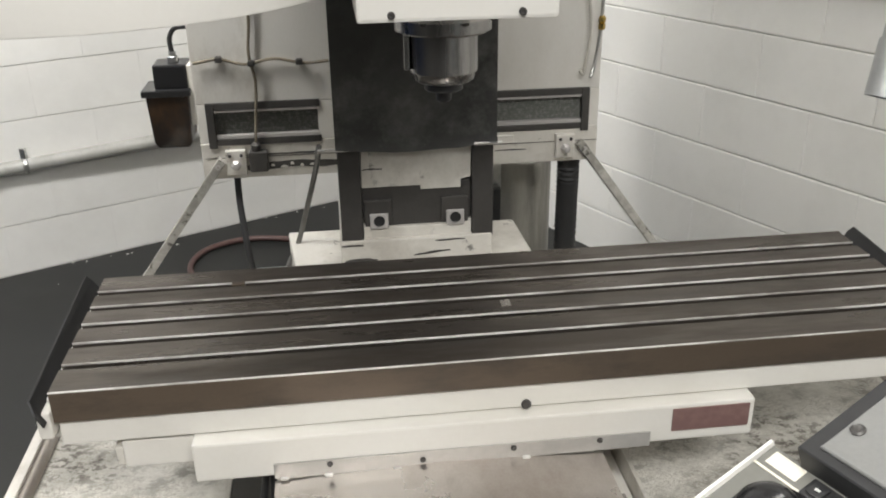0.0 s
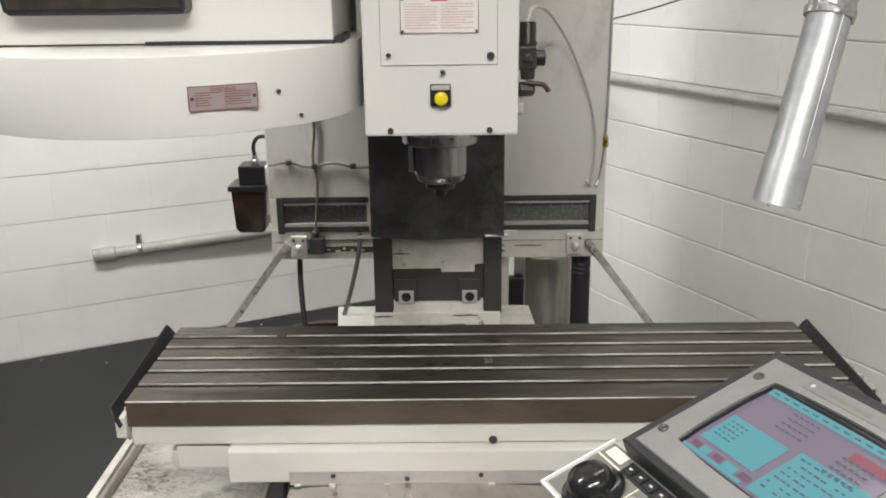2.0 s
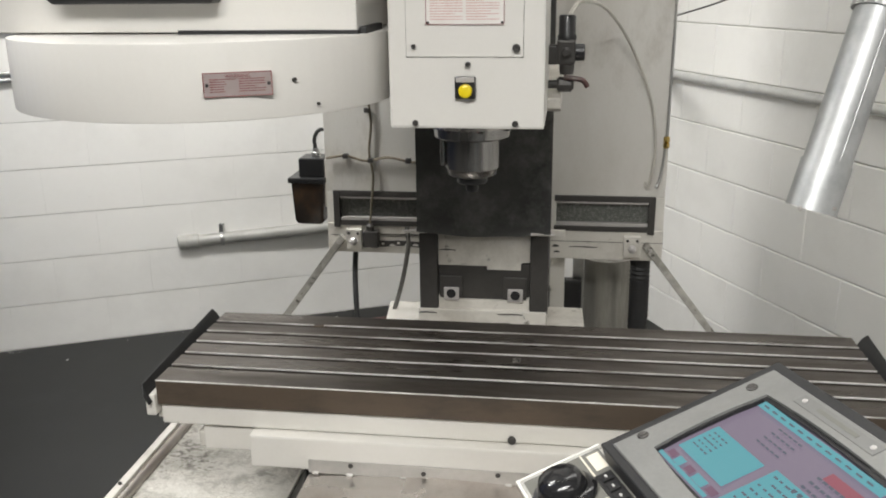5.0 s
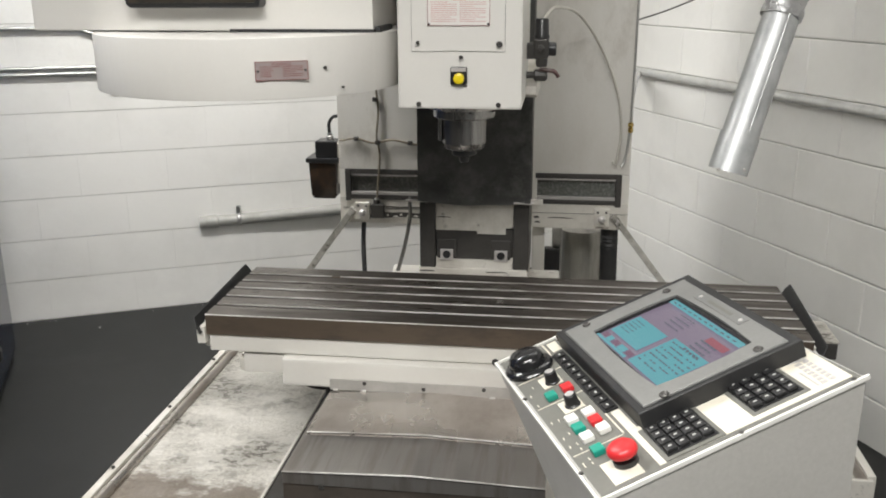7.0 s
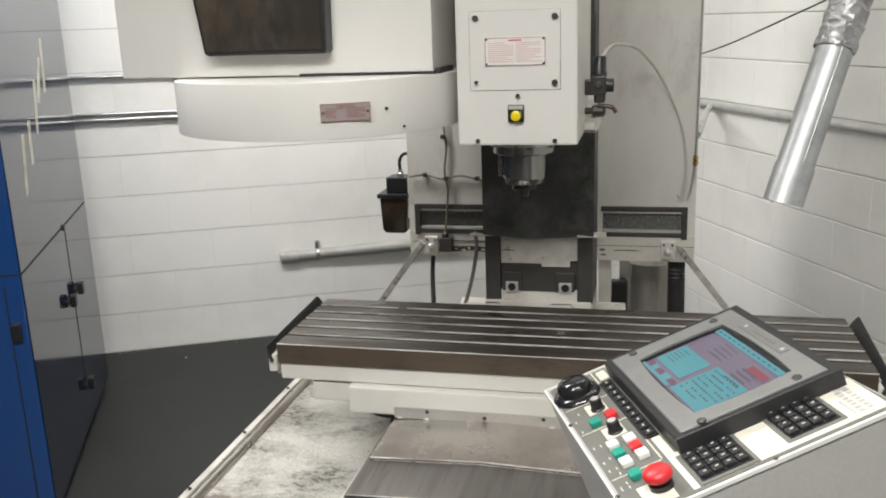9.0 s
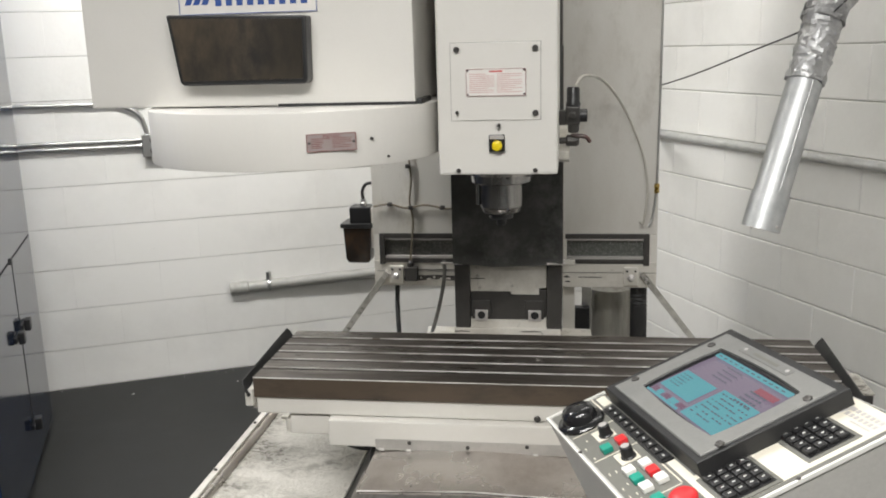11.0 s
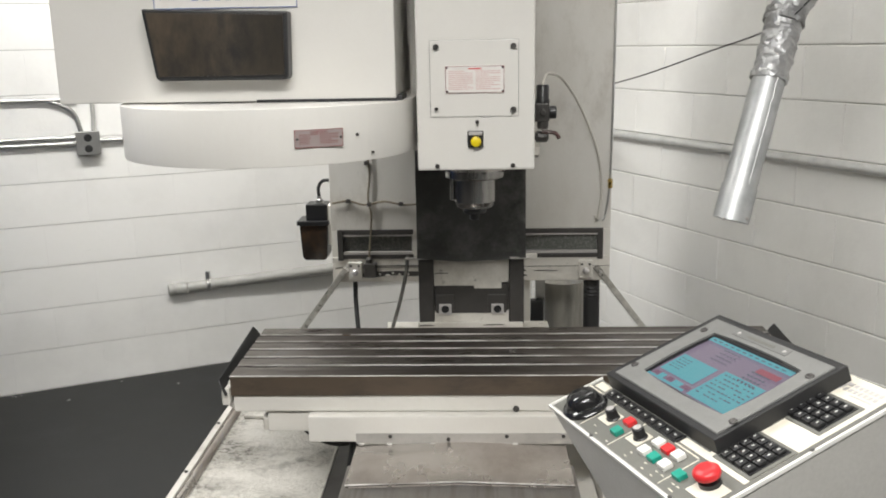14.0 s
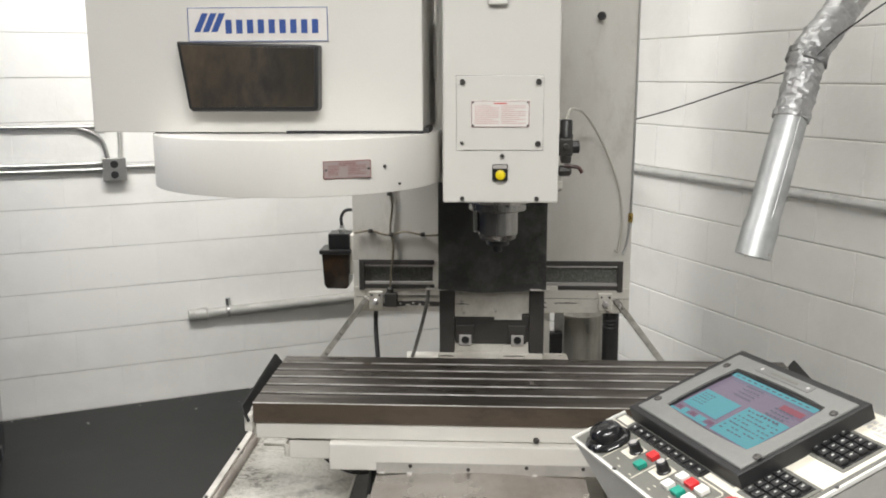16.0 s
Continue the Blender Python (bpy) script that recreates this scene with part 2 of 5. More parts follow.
# the cabinet's enamel again, base darkened to hold the side's shade and dim reflections
BLUESIDE = mat("blue_enamel_shaded", (0.006, 0.014, 0.042), 0.085, second=(0.005, 0.011, 0.034), scale=2.0, grain=150, bump=0.004, coat=0.2)
SEAM = mat("dark_seam", (0.010, 0.010, 0.011), 0.7, scale=9.0, bump=0.0)
TINT = mat("dark_window", (0.034, 0.028, 0.021), 0.34, second=(0.080, 0.060, 0.040), amount=0.9, scale=5.5, grain=70, bump=0.06, third=(0.016, 0.015, 0.014), third_scale=6.0, third_edge=(0.47, 0.66), stretch=(1, 1, 0.5))
TUB = mat("grey_tub_plastic", (0.22, 0.25, 0.245), 0.5, second=(0.30, 0.32, 0.30), scale=7.0, grain=60, bump=0.05)
AMBER = mat("oil_reservoir", (0.020, 0.015, 0.012), 0.22, second=(0.060, 0.032, 0.014), amount=0.9, scale=7.0, grain=50, bump=0.02, stretch=(1, 1, 0.6))
HOSEGREY = mat("clear_air_hose", (0.50, 0.48, 0.43), 0.4, second=(0.42, 0.4, 0.36), scale=20, bump=0.0)
HOSERED = mat("dull_red_hose", (0.10, 0.055, 0.05), 0.5, second=(0.07, 0.045, 0.042), scale=12, bump=0.05)
STAYPAINT = mat("scuffed_stay_paint", (0.47, 0.455, 0.42), 0.45, 0.1, second=(0.26, 0.25, 0.225), amount=0.85, scale=14.0, grain=90, bump=0.06, third=(0.08, 0.075, 0.065), third_scale=30.0, third_edge=(0.58, 0.62))
HOSEDULL = mat("dull_braided_hose", (0.17, 0.165, 0.155), 0.5, 0.2, second=(0.10, 0.098, 0.09), scale=25, bump=0.08)
RUST = mat("rusty_tube", (0.21, 0.18, 0.13), 0.55, 0.2, second=(0.11, 0.09, 0.07), scale=25, bump=0.05)
MESHDARK = mat("grille_dark", (0.17, 0.175, 0.16), 0.6, second=(0.36, 0.36, 0.335), amount=0.8, scale=110.0, edge=(0.48, 0.64), grain=200, bump=0.25)
SCREEN = glow("screen_mauve", (0.36, 0.29, 0.40), 0.54)
SCREENCYAN = glow("screen_cyan", (0.13, 0.52, 0.60), 0.62)
SCREENRED = glow("screen_red", (0.58, 0.14, 0.20), 0.48)
SCREENTEXT = glow("screen_text", (0.17, 0.20, 0.27), 0.46)
SCREENDARK = glow("screen_dark_mauve", (0.30, 0.14, 0.24), 0.5)
TUBEGLOW = glow("tube_glow", (1.0, 0.97, 0.92), 6.0)

# ---- mesh tools ----


def mesh_of(bm, name, material, smooth=False):
    bmesh.ops.recalc_face_normals(bm, faces=bm.faces)
    me = bpy.data.meshes.new(name)
    bm.to_mesh(me)
    bm.free()
    for m in (material if isinstance(material, (list, tuple)) else [material]):
        me.materials.append(m)
    if smooth:
        for p in me.polygons:
            p.use_smooth = True
        me.set_sharp_from_angle(angle=radians(38))
    return me


def part(name, bm, material, parent, label="", smooth=False):
    ob = new(name, mesh_of(bm, name, material, smooth))
    if parent:
        ob.parent = parent
        ob.matrix_parent_inverse = parent.matrix_world.inverted()
    if label:
        ob["label"] = label
    return ob


def thing(name, place, label, category, group="", kind="", m=None):
    ob = new(name)
    ob.empty_display_size = 0.05
    ob.matrix_world = m if m else Matrix.Translation(place)
    bpy.context.view_layer.update()
    return tagged(ob, label, category, group, kind)


def box(lo, hi, bevel=0.003, m=None, seg=2, bm=None):
    """A box from corner to corner with rounded edges."""
    one = bmesh.new()
    bmesh.ops.create_cube(one, size=1)
    lo, hi = Vector(lo), Vector(hi)
    for v in one.verts:
        v.co = Vector([lo[i] + (v.co[i] + 0.5) * (hi[i] - lo[i]) for i in range(3)])
    if bevel:
        bmesh.ops.bevel(one, geom=one.edges[:], offset=min(bevel, 0.45 * min(hi - lo)), segments=seg, profile=0.6, affect="EDGES", clamp_overlap=True)
    if m:
        bmesh.ops.transform(one, matrix=m, verts=one.verts)
    return merge(bm, one)


def merge(bm, one):
    if bm is None:
        return one
    me = bpy.data.meshes.new("tmp")
    one.to_mesh(me)
    one.free()
    bm.from_mesh(me)
    bpy.data.meshes.remove(me)
    return bm


def rod(a, b, r, r2=None, seg=20, bevel=0.0, bm=None):
    """A round bar from a to b."""
    a, b = Vector(a), Vector(b)
    one = bmesh.new()
    bmesh.ops.create_cone(one, cap_ends=True, segments=seg, radius1=r, radius2=r if r2 is None else r2, depth=(b - a).length)
    if bevel:
        caps = [e for e in one.edges if len(e.link_faces) == 2 and any(len(f.verts) > 4 for f in e.link_faces)]
        bmesh.ops.bevel(one, geom=caps, offset=bevel, segments=2, affect="EDGES")
    q = (b - a).to_track_quat("Z", "Y").to_matrix().to_4x4()
    bmesh.ops.transform(one, matrix=Matrix.Translation((a + b) / 2) @ q, verts=one.verts)
    return merge(bm, one)


def lathe(profile, centre, seg=28, axis=(0, 0, 1), bm=None):
    """A turned form: (radius, height) pairs spun about an axis through centre."""
    one = bmesh.new()
    rings = []
    for r, h in profile:
        rings.append([one.verts.new((r * math.cos(2 * math.pi * k / seg), r * math.sin(2 * math.pi * k / seg), h)) for k in range(seg)])
    for a, b in zip(rings, rings[1:]):
        for k in range(seg):
            one.faces.new((a[k], a[(k + 1) % seg], b[(k + 1) % seg], b[k]))
    one.faces.new(rings[0][::-1])
    one.faces.new(rings[-1])
    q = Vector(axis).to_track_quat("Z", "Y").to_matrix().to_4x4()
    bmesh.ops.transform(one, matrix=Matrix.Translation(centre) @ q, verts=one.verts)
    return merge(bm, one)


def smooth_path(points, n=10):
    """A Catmull-Rom line through the points."""
    pts = [Vector(p) for p in points]
    pts = [2 * pts[0] - pts[1]] + pts + [2 * pts[-1] - pts[-2]]
    out = []
    for i in range(1, len(pts) - 2):
        p0, p1, p2, p3 = pts[i - 1 : i + 3]
        for k in range(n):
            t = k / n
            out.append(0.5 * (2 * p1 + (p2 - p0) * t + (2 * p0 - 5 * p1 + 4 * p2 - p3) * t * t + (3 * p1 - p0 - 3 * p2 + p3) * t ** 3))
    return out + [pts[-2]]


def tube(points, r, seg=10, n=8, bm=None, raw=False):
    """A hose, pipe or cable along the points."""
    path = [Vector(p) for p in points] if raw else smooth_path(points, n)
    one = bmesh.new()
    rings, up = [], None
    for i, p in enumerate(path):
        d = (path[min(i + 1, len(path) - 1)] - path[max(i - 1, 0)]).normalized()
        up = d.orthogonal() if up is None else (up - d * up.dot(d))
        up.normalize()
        side = d.cross(up)
        rad = r(i / (len(path) - 1)) if callable(r) else r
        rings.append([one.verts.new(p + rad * (math.cos(2 * math.pi * k / seg) * up + math.sin(2 * math.pi * k / seg) * side)) for k in range(seg)])
    for a, b in zip(rings, rings[1:]):
        for k in range(seg):
            one.faces.new((a[k], a[(k + 1) % seg], b[(k + 1) % seg], b[k]))
    one.faces.new(rings[0][::-1])
    one.faces.new(rings[-1])
    return merge(bm, one)


def prism(outline, axis, lo, hi, bevel=0.0, bm=None, m=None):
    """An outline of (u, v) pairs drawn out along an axis: x takes (y, z), y takes (x, z), z takes (x, y)."""
    one = bmesh.new()
    put = {"x": lambda u, v, w: (w, u, v), "y": lambda u, v, w: (u, w, v), "z": lambda u, v, w: (u, v, w)}[axis]
    a = [one.verts.new(put(u, v, lo)) for u, v in outline]
    b = [one.verts.new(put(u, v, hi)) for u, v in outline]
    one.faces.new(a)
    one.faces.new(b[::-1])
    for i in range(len(a)):
        j = (i + 1) % len(a)
        one.faces.new((a[i], b[i], b[j], a[j]))
    bmesh.ops.recalc_face_normals(one, faces=one.faces)
    if bevel:
        bmesh.ops.bevel(one, geom=one.edges[:], offset=bevel, segments=2, profile=0.6, affect="EDGES", clamp_overlap=True)
    if m:
        bmesh.ops.transform(one, matrix=m, verts=one.verts)
    return merge(bm, one)


def bolt(parent, place, axis, r=0.006, material=None, name="bolt", h=0.005):
    bm = lathe([(r * 0.98, 0), (r, h * 0.3), (r, h * 0.75), (r * 0.8, h), (r * 0.42, h), (r * 0.36, h * 0.55)], place, 14, axis)
    return part(name, bm, material or DARKSTEEL, parent, smooth=True)

# ---- the room ----
ROOM_A, ROOM_B = 7.2, 8.2     # lengths of the left-hand and right-hand wall
floor_bm = bmesh.new()
floor_bm.faces.new([floor_bm.verts.new(room(a, b)) for a, b in ((-0.3, -0.3), (ROOM_A + 0.3, -0.3), (ROOM_A + 0.3, ROOM_B + 0.3), (-0.3, ROOM_B + 0.3))])
floor = tagged(part("floor", floor_bm, FLOOR, None), "dark grey painted concrete floor, scuffed and dusty", "floor", kind="structure")


def room_matrix(origin, along, inward):
    """Local x along a wall, y into the room, z up."""
    m = Matrix.Identity(4)
    m.col[0][:3], m.col[1][:3], m.col[2][:3], m.col[3][:3] = along, inward, (0, 0, 1), origin
    return m


# grey chosen to hold down bounced light from the two unseen walls
UNSEENWALL = mat("unseen_wall_grey", (0.30, 0.30, 0.29), 0.6, scale=2.0, bump=0.1)


def plain_wall(name, m, length, label, material=None):
    bm = box((0, -0.25, 0), (length, 0, CEIL), 0, m)
    return tagged(part(name, bm, material or BLOCK, None), label, "wall", kind="structure")


ML = room_matrix(CORNER, ALONG_L, IN_L)
MR = room_matrix(CORNER, ALONG_R, IN_R)
CORE = 0.007   # how far the joints lie behind the face
wall_left = plain_wall("wall_left", ML @ pose(0, -CORE, 0), ROOM_A, "white painted concrete block wall with a pipe and conduits", MORTAR)
wall_right = plain_wall("wall_right", MR @ pose(-0.25, -CORE, 0), ROOM_B + 0.25, "white painted concrete block wall with visible joints", MORTAR)
# two added walls out of view, only to close the room and dim the bounce
plain_wall("wall_back", room_matrix(room(0, ROOM_B), ALONG_L, -IN_L), ROOM_A, "unseen grey wall, added to close the room and cut bounced light", UNSEENWALL)
plain_wall("wall_side", room_matrix(room(ROOM_A, 0), ALONG_R, -IN_R), ROOM_B, "unseen grey wall, added to close the room and cut bounced light", UNSEENWALL)
# added ceiling, never in view; its grey limits the light thrown back down
ceil_bm = box((-0.2, -0.2, CEIL), (ROOM_A + 0.2, ROOM_B + 0.2, CEIL + 0.15), 0, room_matrix(CORNER, ALONG_L, ALONG_R))
tagged(part("ceiling", ceil_bm, mat("unseen_ceiling_grey", (0.50, 0.50, 0.48), 0.7, bump=0.05), None), "unseen ceiling, added to close the room and greyed to limit bounce", "ceiling", kind="structure")
# fixture bodies for the added, unseen lights
for a, b in TUBES:
    fx = thing("added_ceiling_light", room(a, b, CEIL), "unseen white fluorescent ceiling light, added to light the room", "light", "ceiling lights")
    mm = Matrix.Translation(room(a, b, CEIL)) @ pose(0, 0, 0, 0, 0, math.degrees(math.atan2(ALONG_L.y, ALONG_L.x)))
    part("housing", box((-1.2, -0.16, -0.09), (1.2, 0.16, -0.001), 0.01, mm), CLEAN, fx)
    for dy in (-0.07, 0.07):
        part("tube", rod(mm @ Vector((-1.13, dy, -0.115)), mm @ Vector((1.13, dy, -0.115)), 0.018), TUBEGLOW, fx)

# ---- the milling machine ----
mill = thing("milling_machine", (0, 1.6, 0), "cream-painted vertical bed milling machine with worn steel table", "milling machine")

# base and foot of the column
part("base", box((-0.43, 0.95, 0.0), (0.33, 2.25, 0.40), 0.012), CREAM, mill)
foot = prism([(-0.30, 2.04), (0.265, 2.04), (0.255, 2.32), (-0.33, 2.32)], "z", 0.0, 0.635, 0.006)
part("column_foot", foot, GRIMY, mill, "chipped cream casting")
part("foot_step", box((-0.198, 2.062, 0.628), (0.153, 2.34, 0.712), 0.004), GRIMY, mill)

# column: body, ways, dark sheet
body = prism([(-0.155, 2.10), (0.115, 2.10), (0.115, 2.5), (-0.155, 2.5)], "z", 0.705, 2.5, 0.006)
part("column", body, CREAM, mill)
for x0, x1 in ((-0.194, -0.144), (0.107, 0.156)):
    part("way", box((x0, 2.066, 0.704), (x1, 2.30, 2.45), 0.004), DARKSTEEL, mill, "dark ground steel column way")
part("front_plate", prism([(-0.143, 0.835), (-0.01, 0.835), (-0.01, 0.825), (0.082, 0.825), (0.082, 0.845), (0.106, 0.850), (0.106, 0.94), (-0.143, 0.94)], "y", 2.076, 2.101, 0.002), GRIMY, mill)
part("recess_plate", box((-0.143, 2.084, 0.735), (0.106, 2.101, 0.84), 0.002), DARKSTEEL, mill)
ledge = prism([(-0.143, 0.704), (0.106, 0.704), (0.106, 0.748), (0.094, 0.744), (0.042, 0.738), (-0.08, 0.738), (-0.132, 0.742), (-0.143, 0.747)], "y", 2.074, 2.100, 0.002)
part("lower_plate", ledge, GRIMY, mill)
for x in (-0.107, 0.068):
    # dark box paints the shade inside the pocket above the boss
    part("pocket", box((x - 0.032, 2.0712, 0.742), (x + 0.030, 2.077, 0.806), 0.004), DARKSTEEL, mill)
    part("boss", box((x - 0.021, 2.0660, 0.737), (x + 0.021, 2.0730, 0.774), 0.004), PLATEGREY, mill, "worn grey clamp boss")
    part("socket", lathe([(0.0125, 0), (0.013, 0.002), (0.0125, 0.004), (0.009, 0.003)], (x, 2.067, 0.757), 18, (0, -1, 0)), SEAM, mill)


def curled_sheet():
    """The oily rubber sheet that hides the ways, its lower hem curling unevenly."""
    one = bmesh.new()
    nx, nz = 26, 20
    x0, x1, z0, z1 = -0.196, 0.160, 0.938, 1.62
    grid = []
    for j in range(nz + 1):
        row = []
        for i in range(nx + 1):
            u, v = i / nx, j / nz
            dip = 0.010 * math.sin(math.pi * u) - 0.006 * noise.noise((u * 4, 3, 1))
            z = z0 - dip * (1 - v) ** 3 + (z1 - z0) * v ** 1.25
            y = 2.052 - 0.012 * math.exp(-v * 22) + 0.004 * noise.noise((u * 3, v * 4, 7))
            row.append(one.verts.new((x0 + (x1 - x0) * u, y, z)))
        grid.append(row)
    for j in range(nz):
        for i in range(nx):
            one.faces.new((grid[j][i], grid[j][i + 1], grid[j + 1][i + 1], grid[j + 1][i]))
    bmesh.ops.solidify(one, geom=one.faces[:], thickness=0.004)
    return one


part("way_sheet", curled_sheet(), DARKSHEET, mill, "black oily rubber way sheet, greyed by rubbing", smooth=True)
for x0, x1 in ((-0.235, -0.150), (0.108, 0.170)):
    part("sheet_clamp", rod((x0, 2.045, 0.937), (x1, 2.045, 0.937), 0.004), BRIGHT, mill)
part("clamp_tab", box((0.158, 2.048, 0.932), (0.198, 2.056, 0.950), 0.002), GRIMY, mill)

def scrape(parent, x, z, length, height, y, seed, tilt=0.0, material=None):
    """A ragged scrape through the paint on a face that looks towards -y."""
    rnd = random.Random(seed)
    n = 9
    top = [(x + length * k / n, z + tilt * k / n + height * (0.25 + 0.75 * math.sin(math.pi * (k + 0.4) / (n + 1)) * rnd.uniform(0.5, 1.0))) for k in range(n + 1)]
    low = [(x + length * k / n, z + tilt * k / n - height * rnd.uniform(0.0, 0.35)) for k in range(n, -1, -1)]
    return part("scrape", prism(top + low, "y", y - 0.0006, y + 0.0004), material or DARKSTEEL, parent)


for args in ((-0.19, 0.660, 0.075, 0.010, 2.0615, 1), (-0.03, 0.668, 0.085, 0.005, 2.0615, 2, 0.008), (-0.196, 0.700, 0.05, 0.004, 2.0615, 3), (0.02, 0.702, 0.07, 0.004, 2.0615, 4),
             (-0.140, 0.878, 0.045, 0.0035, 2.0758, 5), (-0.05, 0.706, 0.12, 0.003, 2.0735, 6)):
    scrape(mill, *args)
for k in range(12):
    scrape(mill, -0.29 + 0.045 * k + 0.012 * math.sin(k * 5), 0.60 + 0.02 * math.sin(k * 3.1), 0.022, 0.009, 2.0395, 20 + k)

# the pale panels either side of the column, with their grilles
WING_Y, WING_T = 2.362, 0.06
for side, x0, x1, vx0, vx1, top in ((-1, -0.528, -0.156, -0.486, -0.235, 2.3), (1, 0.116, 0.482, 0.170, 0.436, 2.5)):
    vz0, vz1 = 0.868, 0.966
    w = part("side_panel", box((x0, WING_Y, vz1), (x1, WING_Y + WING_T, top), 0.004), PANEL, mill, "pale painted sheet-metal side panel")
    part("panel_foot", box((x0, WING_Y - 0.003, 0.775), (x1, WING_Y + WING_T, vz0), 0.003), GRIMY, w)
    for a, b in ((x0, vx0), (vx1, x1)):
        if b - a > 0.004:
            part("panel_cheek", box((a, WING_Y, vz0), (b, WING_Y + WING_T, vz1), 0.002), CREAM, w)
    g = part("grille", box((vx0, WING_Y + 0.014, vz0), (vx1, WING_Y + 0.03, vz1), 0.0), MESHDARK, w, "dusty wire-mesh grille")
    wires = bmesh.new()
    k = vx0 + 0.004
    while k < vx1:
        box((k, WING_Y + 0.010, vz0 + 0.02), (k + 0.0016, WING_Y + 0.0125, vz1 - 0.022), 0, bm=wires)
        k += 0.006
    k = vz0 + 0.022
    while k < vz1 - 0.022:
        box((vx0, WING_Y + 0.0095, k), (vx1, WING_Y + 0.012, k + 0.0016), 0, bm=wires)
        k += 0.006
    part("mesh_wire", wires, MESHDARK, g)
    for zz0, zz1 in ((vz1 - 0.014, vz1 + 0.004), (vz0 - 0.006, vz0 + 0.010)):
        part("grille_frame", box((vx0 - 0.006, WING_Y - 0.006, zz0), (vx1 + 0.006, WING_Y + 0.012, zz1), 0.002), DARKSTEEL, w)
    ex = vx0 - 0.02 if side < 0 else vx1
    part("grille_frame", box((ex, WING_Y - 0.008, vz0 - 0.012), (ex + 0.02, WING_Y + 0.012, vz1 + 0.004), 0.002), DARKSTEEL, w)
    part("grille_lip", box((vx0, WING_Y - 0.005, vz1 - 0.020), (vx1, WING_Y + 0.011, vz1 - 0.0145), 0.001), PLATEGREY, w)
    part("grille_lip", box((vx0, WING_Y - 0.005, vz0 + 0.0105), (vx1, WING_Y + 0.011, vz0 + 0.020), 0.001), PLATEGREY, w)
    for k in range(4 if side > 0 else 9):
        xx = vx0 + 0.03 + k * 0.024
        if side < 0:
            scrape(w, xx, 0.803 + 0.004 * math.sin(k * 2.3), 0.012 + 0.006 * math.sin(k * 4.1), 0.007, WING_Y - 0.0040, 40 + k, 0, CREAM)
    if side > 0:
        scrape(w, 0.21, 0.812, 0.085, 0.004, WING_Y - 0.003, 61)
        scrape(w, 0.16, 0.812, 0.02, 0.008, WING_Y - 0.003, 62)
        scrape(w, 0.165, 0.795, 0.018, 0.006, WING_Y - 0.003, 63)
    else:
        scrape(w, -0.42, 0.834, 0.24, 0.004, WING_Y - 0.003, 64)
        scrape(w, -0.425, 0.800, 0.255, 0.020, WING_Y - 0.003, 65)
    part("foot_crease", box((x0 + 0.01, WING_Y - 0.0042, 0.829), (x1, WING_Y - 0.0028, 0.8305), 0), DARKSTEEL, w)
    bx = -0.444 if side < 0 else 0.394
    br = part("bracket", box((bx - 0.025, WING_Y - 0.02, 0.788), (bx + 0.025, WING_Y - 0.003, 0.852), 0.003), GRIMY, mill)
    part("bracket_bolt", lathe([(0.013, 0), (0.013, 0.008), (0.009, 0.012), (0.009, 0.02), (0.004, 0.022)], (bx, WING_Y - 0.02, 0.816), 6, (0, -1, 0)), PLATEGREY, br)
    for dx, dz in ((-0.014, 0.024), (0.014, 0.024)):
        bolt(br, (bx + dx, WING_Y - 0.02, 0.816 + dz), (0, -1, 0), 0.004)
    # stay from the panel's foot down to the drip tray
    end = Vector((-0.768, 2.36, 0.435)) if side < 0 else Vector((0.712, 2.40, 0.455))
    start = Vector((bx - 0.045, WING_Y - 0.012, 0.812)) if side < 0 else Vector((bx + 0.05, WING_Y - 0.012, 0.812))
    d = (end - start).normalized()
    mm = Matrix.Translation((start + end) / 2) @ d.to_track_quat("Z", "Y").to_matrix().to_4x4()
    h = (end - start).length / 2 + 0.02
    stay = part("stay", box((-0.0105, -0.0105, -h), (0.0105, 0.0105, h), 0.002, mm), STAYPAINT, mill, "scuffed grey steel stay bar")
    bolt(stay, start + Vector((0, -0.006, 0)), (0, -1, 0), 0.008, PLATEGREY)
    bolt(stay, end + Vector((0, -0.006, 0)), (0, -1, 0), 0.008)

